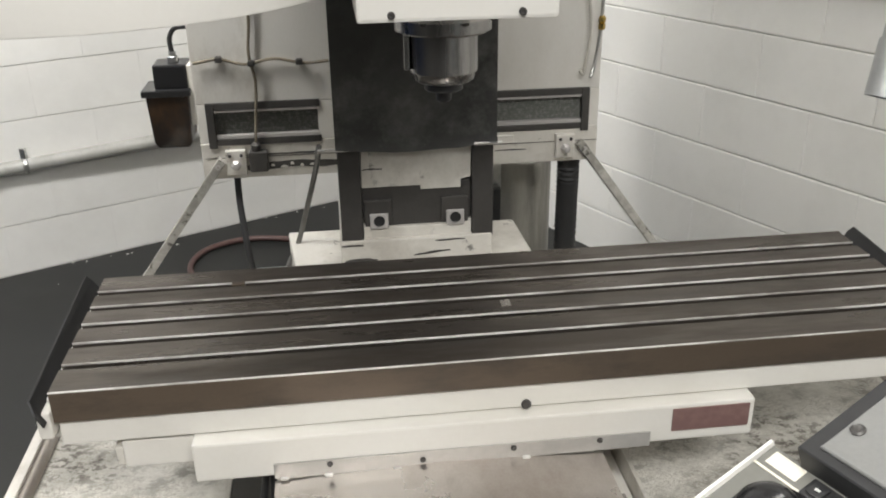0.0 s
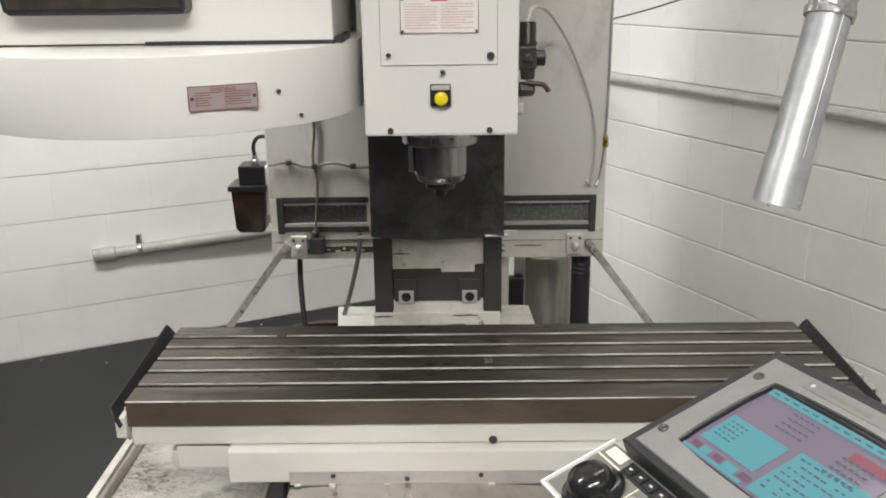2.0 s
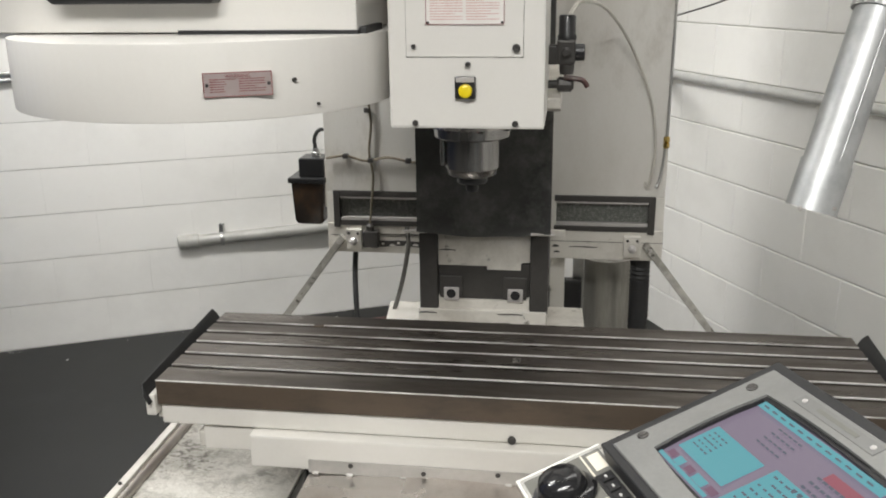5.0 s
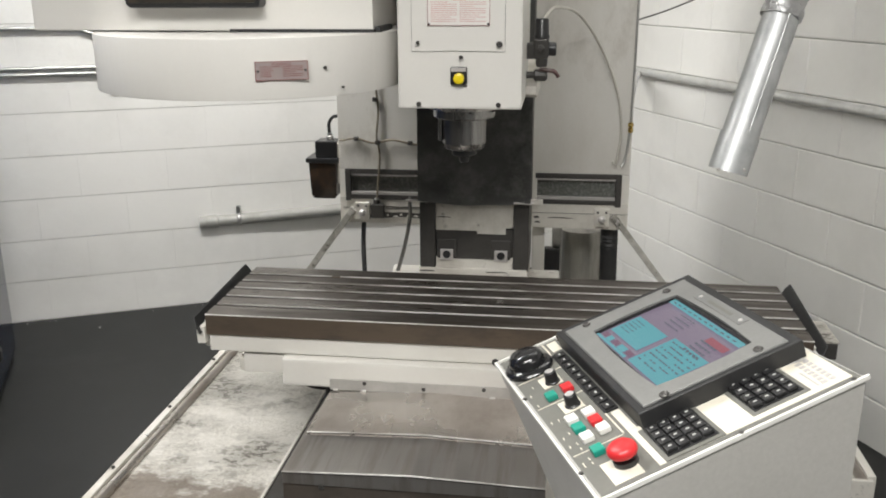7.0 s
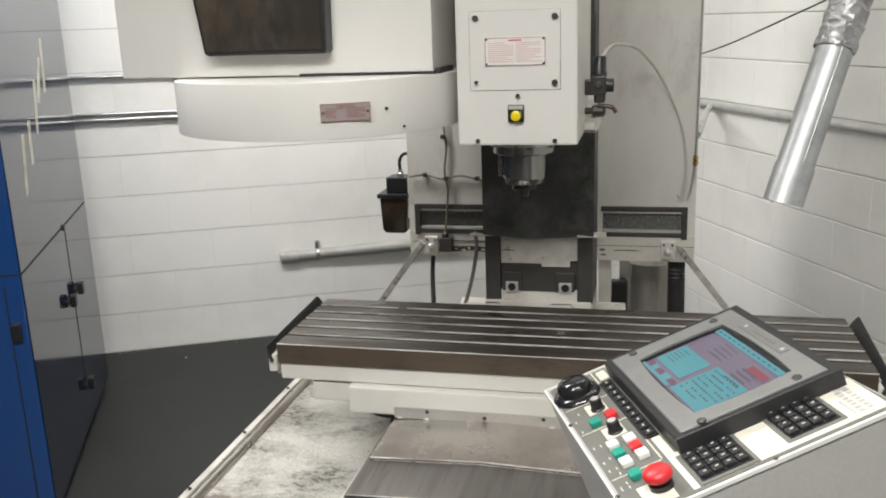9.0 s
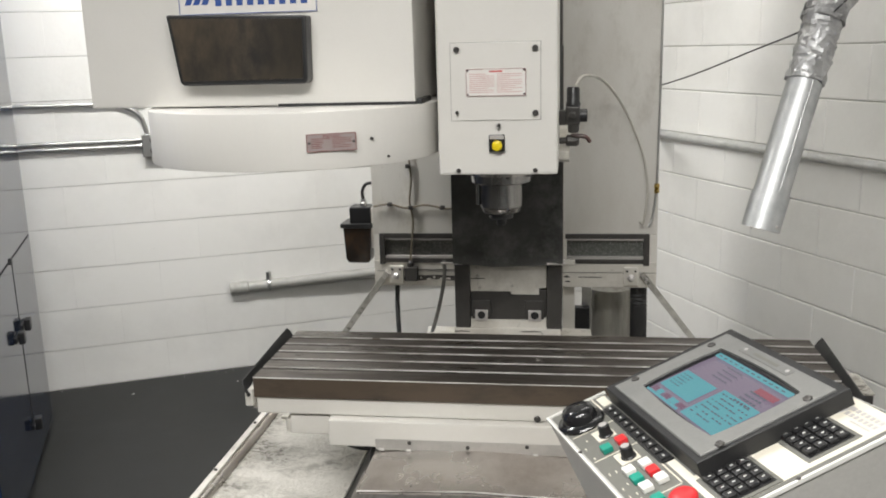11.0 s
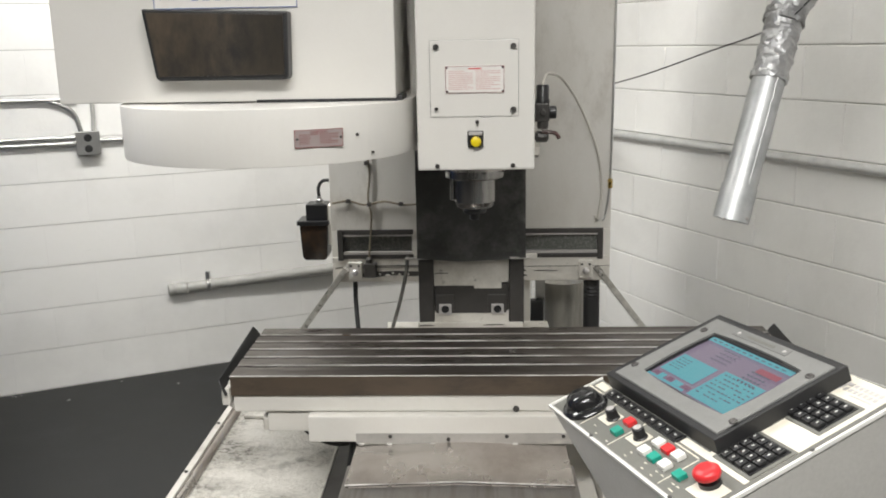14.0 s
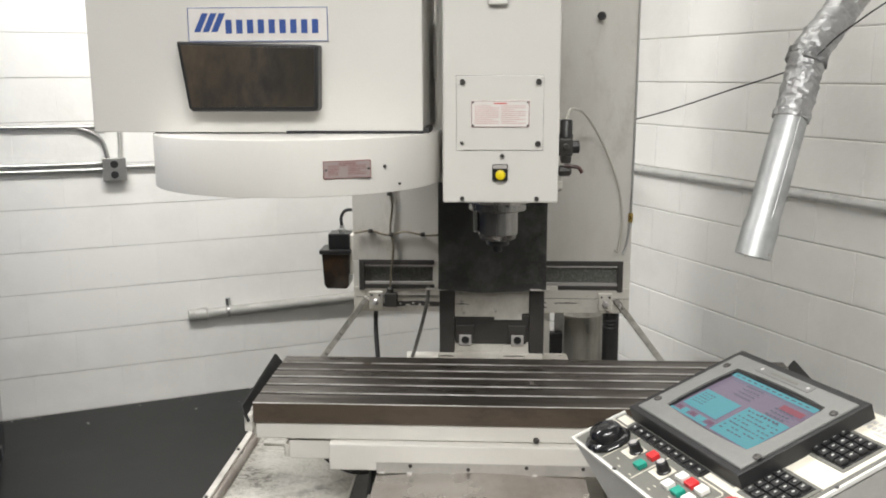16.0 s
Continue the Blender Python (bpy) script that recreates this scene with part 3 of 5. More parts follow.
# drip trays either side of the base
for side, xa, xb, z, y0, y1 in ((-1, -0.845, -0.44, 0.400, 0.72, 2.375), (1, 0.335, 1.02, 0.43, 1.35, 2.47)):
    t = part("drip_tray", box((xa, y0, z - 0.012), (xb, y1, z), 0.003), TRAY, mill, "drip tray with worn, stained white paint")
    ox = xa if side < 0 else xb
    part("tray_rail", box((ox - 0.013, y0, z - 0.06), (ox + 0.008, y1 + 0.01, z + 0.026), 0.003, seg=2), GRIMY, t)
    part("rail_fillet", rod((ox - side * 0.016, y0, z + 0.006), (ox - side * 0.016, y1, z + 0.006), 0.014), STAINLESS, t, "worn grey inner rail", smooth=True)
    part("tray_lip", box((xa, y1 - 0.004, z - 0.05), (xb, y1 + 0.01, z + 0.018), 0.004), GRIMY, t)
    ix = xb if side < 0 else xa
    part("tray_lip", box((ix - 0.004, y0, z - 0.05), (ix + 0.004, y1, z + 0.010), 0.002), GRIMY, t)
    part("tray_lip", box((xa, y0 - 0.008, z - 0.05), (xb, y0 + 0.004, z + 0.018), 0.003), GRIMY, t)
    for k in range(5):
        yy = y0 + 0.15 + k * (y1 - y0 - 0.3) / 4
        bolt(t, (ox - 0.003, yy, z + 0.026), (0, 0, 1), 0.005)
    for yy in (y0 + 0.25, y1 - 0.25):
        part("tray_leg", box((ox - 0.02 if side < 0 else ox - 0.03, yy - 0.02, 0), (ox + 0.03 if side < 0 else ox + 0.02, yy + 0.02, z - 0.012), 0.004), CREAM, t)
# a raised cover in the tray with a lifting slot
part("tray_cover", box((-0.79, 1.98, 0.402), (-0.46, 2.18, 0.412), 0.003), TRAY, mill)

# saddle and its apron
SAD = 1.402
saddle = part("saddle", box((-0.455, SAD, 0.588), (0.50, 1.86, 0.662), 0.005), CREAM, mill)
part("saddle_underside", box((-0.33, 1.45, 0.40), (0.235, 2.0, 0.59), 0.006), CREAM, mill)
wing = part("saddle_wing", box((-0.572, 1.440, 0.602), (-0.456, 1.80, 0.656), 0.004), CREAM, mill)
part("wing_cover", box((-0.655, 1.52, 0.652), (-0.456, 1.80, 0.658), 0.002), GRIMY, wing, "chipped white cover plate")
part("wing_end", box((-0.586, 1.445, 0.604), (-0.5725, 1.52, 0.640), 0.003), GRIMY, wing)
bolt(wing, (-0.586, 1.48, 0.622), (-1, 0, 0), 0.008)
part("data_plate", box((0.352, SAD - 0.003, 0.610), (0.49, SAD - 0.0005, 0.655), 0.001), mat("data_plate_red", (0.22, 0.13, 0.12), 0.4, 0.2, second=(0.28, 0.18, 0.16), scale=30), saddle, "faded dark red data plate")

GREYBEZ2 = mat("flange_steel", (0.48, 0.465, 0.44), 0.4, 0.4, second=(0.32, 0.31, 0.29), scale=6.0, bump=0.02)
COVEREND = mat("cover_end_steel", (0.13, 0.11, 0.095), 0.42, 0.6, second=(0.08, 0.068, 0.058), amount=0.8, scale=4.0, bump=0.04)
# telescopic way covers in front of the saddle, with a low ridge
MID, HALF = -0.048, 0.279


def cover(y0, y1, z, half, drop, name, label, steel=None):
    ridge = 0.010
    out = [(MID - half, z), (MID, z + ridge), (MID + half, z), (MID + half, z - drop), (MID - half, z - drop)]
    c = part(name, prism(out, "y", y0, y1, 0), steel or STAINLESS, mill, label)
    lip = [(MID - half, z + 0.0005), (MID, z + ridge + 0.0005), (MID + half, z + 0.0005), (MID + half, z - 0.0022), (MID, z + ridge - 0.0022), (MID - half, z - 0.0022)]
    part("cover_edge", prism(lip, "y", y0 - 0.003, y0, 0), BRIGHT, c)
    # black strip drawn for the shaded gap beneath the lip
    gap = [(u, v - 0.0028) for u, v in lip[:3]] + [(u, v - 0.005) for u, v in lip[:3][::-1]]
    part("cover_wiper", prism(gap, "y", y0 - 0.0025, y0, 0), SEAM, c)
    return c


part("cover_flange", box((-0.327, SAD - 0.004, 0.584), (0.315, SAD - 0.001, 0.614), 0.001), GREYBEZ2, saddle, "grey steel cover flange")
for x in (-0.235, -0.08, 0.075, 0.225):
    part("flange_screw", lathe([(0.005, 0), (0.0055, 0.001), (0.004, 0.004), (0.002, 0.003)], (x, SAD - 0.004, 0.606 if int(x * 1000) % 2 else 0.598), 10, (0, -1, 0)), DARKSTEEL, saddle)
for x in (-0.318, -0.245, -0.13, -0.025, 0.09):
    part("cover_clip", box((x, SAD - 0.010, 0.583), (x + 0.014, SAD - 0.003, 0.588), 0.002), BRIGHT, saddle)
c1 = cover(1.180, SAD - 0.004, 0.580, HALF, 0.030, "way_cover", "brushed steel telescopic way cover with brown stains")
c2 = cover(1.014, 1.30, 0.570, HALF + 0.010, 0.030, "way_cover", "dull grey steel telescopic way cover", STAINDARK)
front = part("cover_front", prism([(MID - HALF - 0.014, 0.40), (MID + HALF + 0.014, 0.40), (MID + HALF + 0.010, 0.563), (MID, 0.573), (MID - HALF - 0.010, 0.563)], "y", 1.018, 1.033, 0.001), COVEREND, mill, "dull steel way cover end plate")
for x in (-0.25, 0.16):
    bolt(front, (x, 1.018, 0.535), (0, -1, 0), 0.007)
part("tray_channel", box((-0.445, 0.94, 0.392), (-0.338, 2.0, 0.404), 0), DARKSTEEL, mill)
for pts in ([(-0.54, 1.62, 0.61), (-0.52, 1.60, 0.555), (-0.47, 1.59, 0.515), (-0.42, 1.585, 0.498), (-0.37, 1.59, 0.500), (-0.335, 1.61, 0.525)],
            [(-0.345, 1.46, 0.60), (-0.350, 1.455, 0.54), (-0.362, 1.45, 0.46), (-0.350, 1.46, 0.412)], [(-0.335, 1.47, 0.60), (-0.338, 1.465, 0.52), (-0.345, 1.47, 0.45), (-0.37, 1.50, 0.412)]):
    part("cable", tube(pts, 0.0065), RUBBER, mill, smooth=True)

# the table: a slotted slab, drawn out along its length
TX0, TX1, TY0, TY1, TZ = -0.663, 0.869, 1.424, 1.832, 0.768
SLOTS = (1.500, 1.570, 1.637, 1.702, 1.765)


def table_outline():
    out = [(TY0, 0.712), (TY0, TZ)]
    for s in SLOTS:
        out += [(s - 0.0085, TZ), (s - 0.0085, TZ - 0.018), (s - 0.015, TZ - 0.018), (s - 0.015, TZ - 0.030), (s + 0.015, TZ - 0.030), (s + 0.015, TZ - 0.018), (s + 0.0085, TZ - 0.018), (s + 0.0085, TZ)]
    return out + [(TY1, TZ), (TY1, 0.712)]


slab = part("table", prism(table_outline(), "x", TX0, TX1), [STEEL, RUSTY], mill, "worn steel machine table with five tee slots")
for p in slab.data.polygons:
    if p.normal.y < -0.9 and p.center.y < TY0 + 0.002:
        p.material_index = 1
# pale strips paint the glint on each slot's far edge
for s in SLOTS:
    part("slot_edge", box((TX0, s + 0.0075, TZ - 0.0030), (TX1, s + 0.0096, TZ + 0.0004), 0.0), BRIGHT, slab)
part("table_edge", box((TX0, TY0 - 0.0008, TZ - 0.0018), (TX1, TY0 + 0.0020, TZ + 0.0005), 0.0), BRIGHT, slab)
part("table_skirt", box((TX0 + 0.004, TY0 + 0.006, 0.664), (TX1 - 0.004, TY1 - 0.006, 0.712), 0.004), CREAM, slab, "cream painted lower part of the table")
part("stop_nut", lathe([(0.008, 0), (0.009, 0.004), (0.007, 0.008), (0.003, 0.008)], (0.101, TY0 + 0.006, 0.672), 12, (0, -1, 0)), DARKSTEEL, slab)
for x, sgn in ((TX0, -1), (TX1, 1)):
    guard = prism([(TY0 - 0.026, 0.722), (TY0 - 0.030, 0.746), (TY0 - 0.010, 0.762), (TY1 + 0.004, TZ + 0.006), (TY1 + 0.008, TZ - 0.004), (TY1 + 0.004, 0.742)], "x", -0.002, 0.002, 0.001)
    for v in guard.verts:
        v.co.x += x + sgn * (0.007 + max(0.0, v.co.z - 0.735) * 0.75)
    part("chip_guard", guard, RUBBER, slab, "black chip guard at the table end")
    part("end_cap", box((min(x, x + sgn * 0.022), TY0 - 0.012, 0.690), (max(x, x + sgn * 0.022), TY0 + 0.10, 0.738), 0.004), CREAM, slab)
    part("end_plate", box((min(x, x + sgn * 0.012), TY0 + 0.02, 0.67), (max(x, x + sgn * 0.012), TY1 - 0.02, 0.745), 0.003), CREAM, slab)
drive = part("drive_housing", box((0.886, 1.592, 0.652), (0.978, 1.742, 0.697), 0.004), DARKSTEEL, slab, "dark drive housing with a worn white lid")
part("housing_lid", box((0.884, 1.590, 0.6972), (0.980, 1.744, 0.7025), 0.002), TRAY, drive)
part("slot_key", box((0.090, 1.602, TZ - 0.01), (0.108, 1.626, TZ + 0.0006), 0.0004), STAINLESS, slab)
part("slot_stain", box((-0.41, 1.762, TZ - 0.01), (-0.385, 1.775, TZ + 0.001), 0.001), RUSTY, slab)

# the head: cover box, casting behind it, spindle
HY, HX0, HX1, HZ = 1.503, -0.151, 0.151, 1.303
head = part("head", box((HX0, HY, HZ), (HX1, 1.86, 2.45), 0.006), CLEAN, mill, "cream sheet-metal spindle head cover")
part("head_casting", box((-0.182, 1.72, 1.33), (0.146, 2.045, 2.45), 0.008), CREAM, head)
part("head_gusset", prism([(1.72, 1.312), (1.80, 1.296), (2.03, 1.296), (2.03, 1.40), (1.90, 1.385), (1.72, 1.335)], "x", 0.1475, 0.180, 0.004), GRIMY, head)
pan = part("access_panel", box((-0.115, HY - 0.003, 1.441), (0.109, HY - 0.0002, 1.632), 0.001), CLEAN, head, "screwed access panel")
part("panel_shadow_gap", box((-0.1157, HY - 0.0010, 1.4403), (0.1097, HY + 0.001, 1.6327), 0), DARKSTEEL, head)
for x, z, r in ((-0.099, 1.616, 0.0075), (0.096, 1.616, 0.0075), (0.096, 1.458, 0.0075), (-0.100, 1.461, 0.0045)):
    bolt(pan, (x, HY - 0.003, z), (0, -1, 0), r, DARKSTEEL, h=0.009)
for x in (-0.100, 0.095):
    bolt(head, (x, HY, 1.314), (0, -1, 0), 0.006)
bolt(head, (0.004, HY, 1.4275), (0, -1, 0), 0.005, h=0.012)
plate = part("warning_plate", box((-0.077, HY - 0.0055, 1.500), (0.074, HY - 0.0032, 1.569), 0.0008), PLATEW, head, "white warning plate with red print")


def print_bars(parent, m, width, height, rows, ink, head_ink, seed, head_w=0.35, cols=1, size=0.5):
    """Small writing that cannot be read: bars of its size and colour. m: local x right, y up, z out of the plate."""
    rnd = random.Random(seed)
    bm, hb = bmesh.new(), bmesh.new()
    step = height / (rows + 1.2)
    if head_w:
        box((-width * head_w / 2, height / 2 - step * 1.0, 0), (width * head_w / 2, height / 2 - step * 0.25, 0.0004), 0, m, bm=hb)
    cw = width / cols
    for c in range(cols):
        x0 = -width / 2 + c * cw
        for r in range(1, rows):
            y = height / 2 - step * (r + 0.9)
            x = x0 + 0.04 * cw
            stop = x0 + cw * (0.94 if rnd.random() > 0.25 else rnd.uniform(0.4, 0.8))
            while x < stop:
                w = rnd.uniform(0.05, 0.14) * cw
                box((x, y - step * size / 2, 0), (min(x + w, stop), y + step * size / 2, 0.0004), 0, m, bm=bm)
                x += w + 0.018 * cw
    part("print", bm, ink, parent)["kind"] = "stuff"
    if head_w:
        part("print_heading", hb, head_ink, parent)
    else:
        hb.free()


def words(text, height, parent, m, material, name="lettering"):
    """Readable words in the built-in font. m: local x right, y up, z out of the plate."""
    cu = bpy.data.curves.new("words", "FONT")
    cu.body, cu.size, cu.align_x, cu.align_y, cu.extrude = text, height / 0.7, "CENTER", "CENTER", 0.0002
    tmp = new("words", cu)
    me = bpy.data.meshes.new_from_object(tmp.evaluated_get(bpy.context.evaluated_depsgraph_get()))
    bpy.data.objects.remove(tmp)
    bpy.data.curves.remove(cu)
    bm = bmesh.new()
    bm.from_mesh(me)
    bpy.data.meshes.remove(me)
    bmesh.ops.transform(bm, matrix=m, verts=bm.verts)
    return part(name, bm, material, parent)




def facing(place):
    """Local x right, y up, z towards the camera's side (-y)."""
    m = Matrix.Identity(4)
    m.col[0][:3], m.col[1][:3], m.col[2][:3], m.col[3][:3] = (1, 0, 0), (0, 0, 1), (0, -1, 0), place
    return m


print_bars(plate, facing((-0.0015, HY - 0.0056, 1.5345)), 0.138, 0.060, 11, PINKINK, REDINK, 3, 0.24, 2, 0.36)
frame_bm = bmesh.new()
for lo, hi in (((-0.076, 1.501), (0.073, 1.5022)), ((-0.076, 1.5668), (0.073, 1.568)), ((-0.076, 1.501), (-0.0748, 1.568)), ((0.0718, 1.501), (0.073, 1.568))):
    box((lo[0], HY - 0.0059, lo[1]), (hi[0], HY - 0.0054, hi[1]), 0, bm=frame_bm)
part("plate_border", frame_bm, DARKRED, plate)
for x in (-0.072, 0.069):
    for z in (1.505, 1.564):
        bolt(plate, (x, HY - 0.0055, z), (0, -1, 0), 0.0028, h=0.002)
sw = part("push_button", box((-0.021, HY - 0.010, 1.362), (0.019, HY, 1.405), 0.003), BLACK, head, "yellow push button on a black square")
part("legend", box((-0.019, HY - 0.0108, 1.394), (0.017, HY - 0.0098, 1.4035), 0.0005), PLATEGREY, sw)
part("button_cap", lathe([(0.013, 0), (0.0135, 0.004), (0.0125, 0.010), (0.009, 0.012)], (0.0, HY - 0.010, 1.378), 24, (0, -1, 0)), YELLOW, sw, smooth=True)
part("alarm_box", box((-0.035, HY - 0.022, 1.806), (0.015, HY, 1.856), 0.008, seg=3), WHITEKEY, head, "small white plastic box")
part("head_bolt", rod((0.15, 1.60, 1.88), (0.21, 1.60, 1.88), 0.003), DARKSTEEL, head)
SPINDLE = mat("spindle_steel", (0.34, 0.33, 0.32), 0.26, 0.95, second=(0.15, 0.145, 0.14), amount=0.9, scale=4.0, grain=80, bump=0.03, stretch=(3, 3, 0.2))
sp = part("spindle", lathe([(0.060, 0.03), (0.060, 0.008), (0.0575, 0.006), (0.0575, -0.062), (0.054, -0.066), (0.052, -0.076), (0.046, -0.080), (0.034, -0.081)], (-0.005, 1.66, 1.258), 40), SPINDLE, mill, "turned steel spindle nose, oily", smooth=True)
part("spindle_collar", lathe([(0.078, 0), (0.081, 0.003), (0.081, 0.022), (0.076, 0.025)], (-0.005, 1.66, 1.262), 40), SPINDLE, sp, smooth=True)
part("spindle_flange", lathe([(0.092, 0), (0.092, 0.016), (0.088, 0.018)], (-0.005, 1.66, 1.286), 36), STAINLESS, sp, smooth=True)
part("tool_nose", lathe([(0.032, 0.004), (0.033, -0.010), (0.030, -0.013), (0.014, -0.014), (0.013, -0.030), (0.010, -0.033)], (-0.005, 1.66, 1.174), 24), BLACK, sp, smooth=True)
part("drive_key", box((-0.0725, 1.640, 1.200), (-0.0625, 1.656, 1.262), 0.003), SPINDLE, sp)
for k in range(8):
    a = k * math.pi / 4 + 0.3
    bolt(sp, (-0.005 + 0.086 * math.cos(a), 1.66 + 0.086 * math.sin(a), 1.286), (0, 0, -1), 0.006)

# lubrication lines on the left-hand panel
part("oil_line", tube([(-0.392, 2.35, 1.30), (-0.380, 2.352, 1.18), (-0.388, 2.352, 1.09), (-0.378, 2.35, 1.02), (-0.386, 2.35, 0.93), (-0.392, 2.345, 0.86)], 0.0036, 8), RUST, mill, smooth=True)
part("oil_line", tube([(-0.52, 2.352, 1.07), (-0.46, 2.352, 1.078), (-0.40, 2.352, 1.064), (-0.33, 2.352, 1.075), (-0.26, 2.352, 1.062), (-0.20, 2.34, 1.068)], 0.0038, 8), RUST, mill, smooth=True)
part("line_fitting", lathe([(0.010, 0), (0.012, 0.006), (0.012, 0.02), (0.007, 0.026)], (-0.392, 2.345, 0.845), 10), DARKSTEEL, mill)
part("line_block", box((-0.41, 2.325, 0.800), (-0.365, 2.358, 0.850), 0.003), DARKSTEEL, mill)
for x, z in ((-0.46, 1.078), (-0.384, 1.066), (-0.27, 1.066), (-0.39, 1.215)):
    part("line_clip", box((x - 0.008, 2.342, z - 0.007), (x + 0.008, 2.36, z + 0.007), 0.002), DARKSTEEL, mill)
part("panel_knob", lathe([(0.006, 0), (0.006, 0.012), (0.014, 0.014), (0.015, 0.028), (0.010, 0.034)], (0.35, WING_Y, 1.83), 18, (0, -1, 0)), BLACK, mill, smooth=True)

# ---- tool changer beside the head ----
changer = thing("tool_changer", (-0.5, 1.46, 1.48), "cream sheet-metal tool changer with round carousel housing", "tool changer")
BXF = 1.455
cab_box = part("housing", box((-1.055, BXF, 1.4905), (-0.199, 1.98, 2.35), 0.003), CLEAN, changer)


def half_drum():
    """The rounded carousel cover: a shallow arc in front, straight behind."""
    cx, cy, r = -0.545, 1.590, 0.381
    pts = [(cx + r * math.cos(a), cy + r * math.sin(a)) for a in [math.pi + math.pi * k / 48 for k in range(49)]]
    return prism(pts + [(cx + r, 1.95), (cx - r, 1.95)], "z", 1.353, 1.487, 0.004)


drum = part("carousel_cover", half_drum(), CLEAN, changer, "rounded cream carousel cover", smooth=True)
part("gap_strip", box((-0.55, BXF - 0.003, 1.4868), (-0.196, 1.6, 1.4945), 0), RUBBER, changer)
part("side_seal", box((-0.1985, 1.47, 1.44), (-0.184, 1.62, 1.50), 0.003), RUBBER, changer)
wb = part("window_box", prism([(-0.808, 1.718), (-0.452, 1.708), (-0.456, 1.553), (-0.462, 1.545), (-0.775, 1.545), (-0.785, 1.553)], "y", BXF - 0.05, BXF + 0.002, 0.006), BLACK, changer, "dark sloping viewing window")
face = prism([(-0.797, 1.709), (-0.462, 1.700), (-0.466, 1.557), (-0.776, 1.556)], "y", BXF - 0.052, BXF - 0.049, 0.001)
part("window_pane", face, TINT, wb)
badge = part("name_plate", box((-0.792, BXF - 0.004, 1.717), (-0.434, BXF - 0.0005, 1.803), 0.001), PLATEW, changer, "white plate with blue emblem")
bb = bmesh.new()
for lo, hi in (((-0.791, 1.718), (-0.435, 1.7198)), ((-0.791, 1.8002), (-0.435, 1.802)), ((-0.791, 1.718), (-0.7892, 1.802)), ((-0.4368, 1.718), (-0.435, 1.802))):
    box((lo[0], BXF - 0.0046, lo[1]), (hi[0], BXF - 0.0038, hi[1]), 0, bm=bb)
for k in range(3):
    x = -0.776 + 0.022 * k
    prism([(x, 1.742), (x + 0.016, 1.742), (x + 0.038, 1.788), (x + 0.022, 1.788)], "y", BXF - 0.0048, BXF - 0.0038, bm=bb)
for k in range(9):
    box((-0.695 + 0.0275 * k, BXF - 0.0048, 1.738), (-0.679 + 0.0275 * k, BXF - 0.0038, 1.772), 0, bm=bb)
part("emblem", bb, BLUEINK, badge)["kind"] = "stuff"
# plate riveted to the arc
pm = Matrix.Identity(4)
px, nx = Vector((0.102, 0.050, 0.0)).normalized(), Vector((0.050, -0.102, 0)).normalized()
pm.col[0][:3], pm.col[1][:3], pm.col[2][:3], pm.col[3][:3] = px, (0, 0, 1), nx, Vector((-0.3640, 1.2560, 1.4165)) + nx * 0.004
dp = part("caution_plate", box((-0.058, -0.0205, -0.010), (0.058, 0.0205, 0.0008), 0.001, pm), PLATEPINK, changer, "faded pink caution plate with red print")
print_bars(dp, pm @ Matrix.Translation((0, 0, 0.0009)), 0.098, 0.034, 7, DARKRED, DARKRED, 9, 0.0, 2, 0.34)
words("WARNING", 0.0062, dp, pm @ Matrix.Translation((0, 0.0138, 0.0011)), DARKRED)
edge_bm = bmesh.new()
for lo, hi in (((-0.058, -0.0205), (0.058, -0.0192)), ((-0.058, 0.0192), (0.058, 0.0205)), ((-0.058, -0.0205), (-0.0567, 0.0205)), ((0.0567, -0.0205), (0.058, 0.0205))):
    box((*lo, 0.0006), (*hi, 0.0012), 0, pm, bm=edge_bm)
part("plate_border", edge_bm, DARKRED, dp)
for s in (-1, 1):
    bolt(dp, pm @ Vector((s * 0.052, 0, 0.0008)), nx, 0.003, h=0.002)
bolt(changer, (-0.282, 1.3135, 1.418), (0.69, -0.72, 0), 0.004)
bolt(changer, (-0.250, 1.3460, 1.372), (0.77, -0.64, 0), 0.003)
part("changer_arm", box((-0.46, 1.9, 1.62), (-0.15, 2.3, 1.78), 0.01), CREAM, changer)

# ---- control console ----
CN, CR, CU, CC = Vector((-0.3235, -0.0840, 0.9425)), Vector((0.3478, -0.9369, 0.0359)), Vector((0.8800, 0.3394, 0.3323)), Vector((0.4316, 0.7372, 1.0384))
CM = Matrix.Identity(4)
CM.col[0][:3], CM.col[1][:3], CM.col[2][:3], CM.col[3][:3] = CR, CU, CN, CC
console = thing("control_console", (0.45, 0.74, 0.0), "sloping machine control console with colour screen and keypads", "control panel")
W = -0.035     # height of the panel face below the bezel


def cbox(lo, hi, bevel=0.001, bm=None, seg=2):
    return box(lo, hi, bevel, CM, seg, bm)


def cring(x, y, prof, seg=24):
    one = lathe(prof, (0, 0, 0), seg)
    bmesh.ops.transform(one, matrix=CM @ Matrix.Translation((x, y, 0)), verts=one.verts)
    return one


FACE = ((-0.232, -0.250), (0.272, -0.250), (0.272, 0.170), (-0.172, 0.142), (-0.172, -0.126), (-0.230, -0.126))


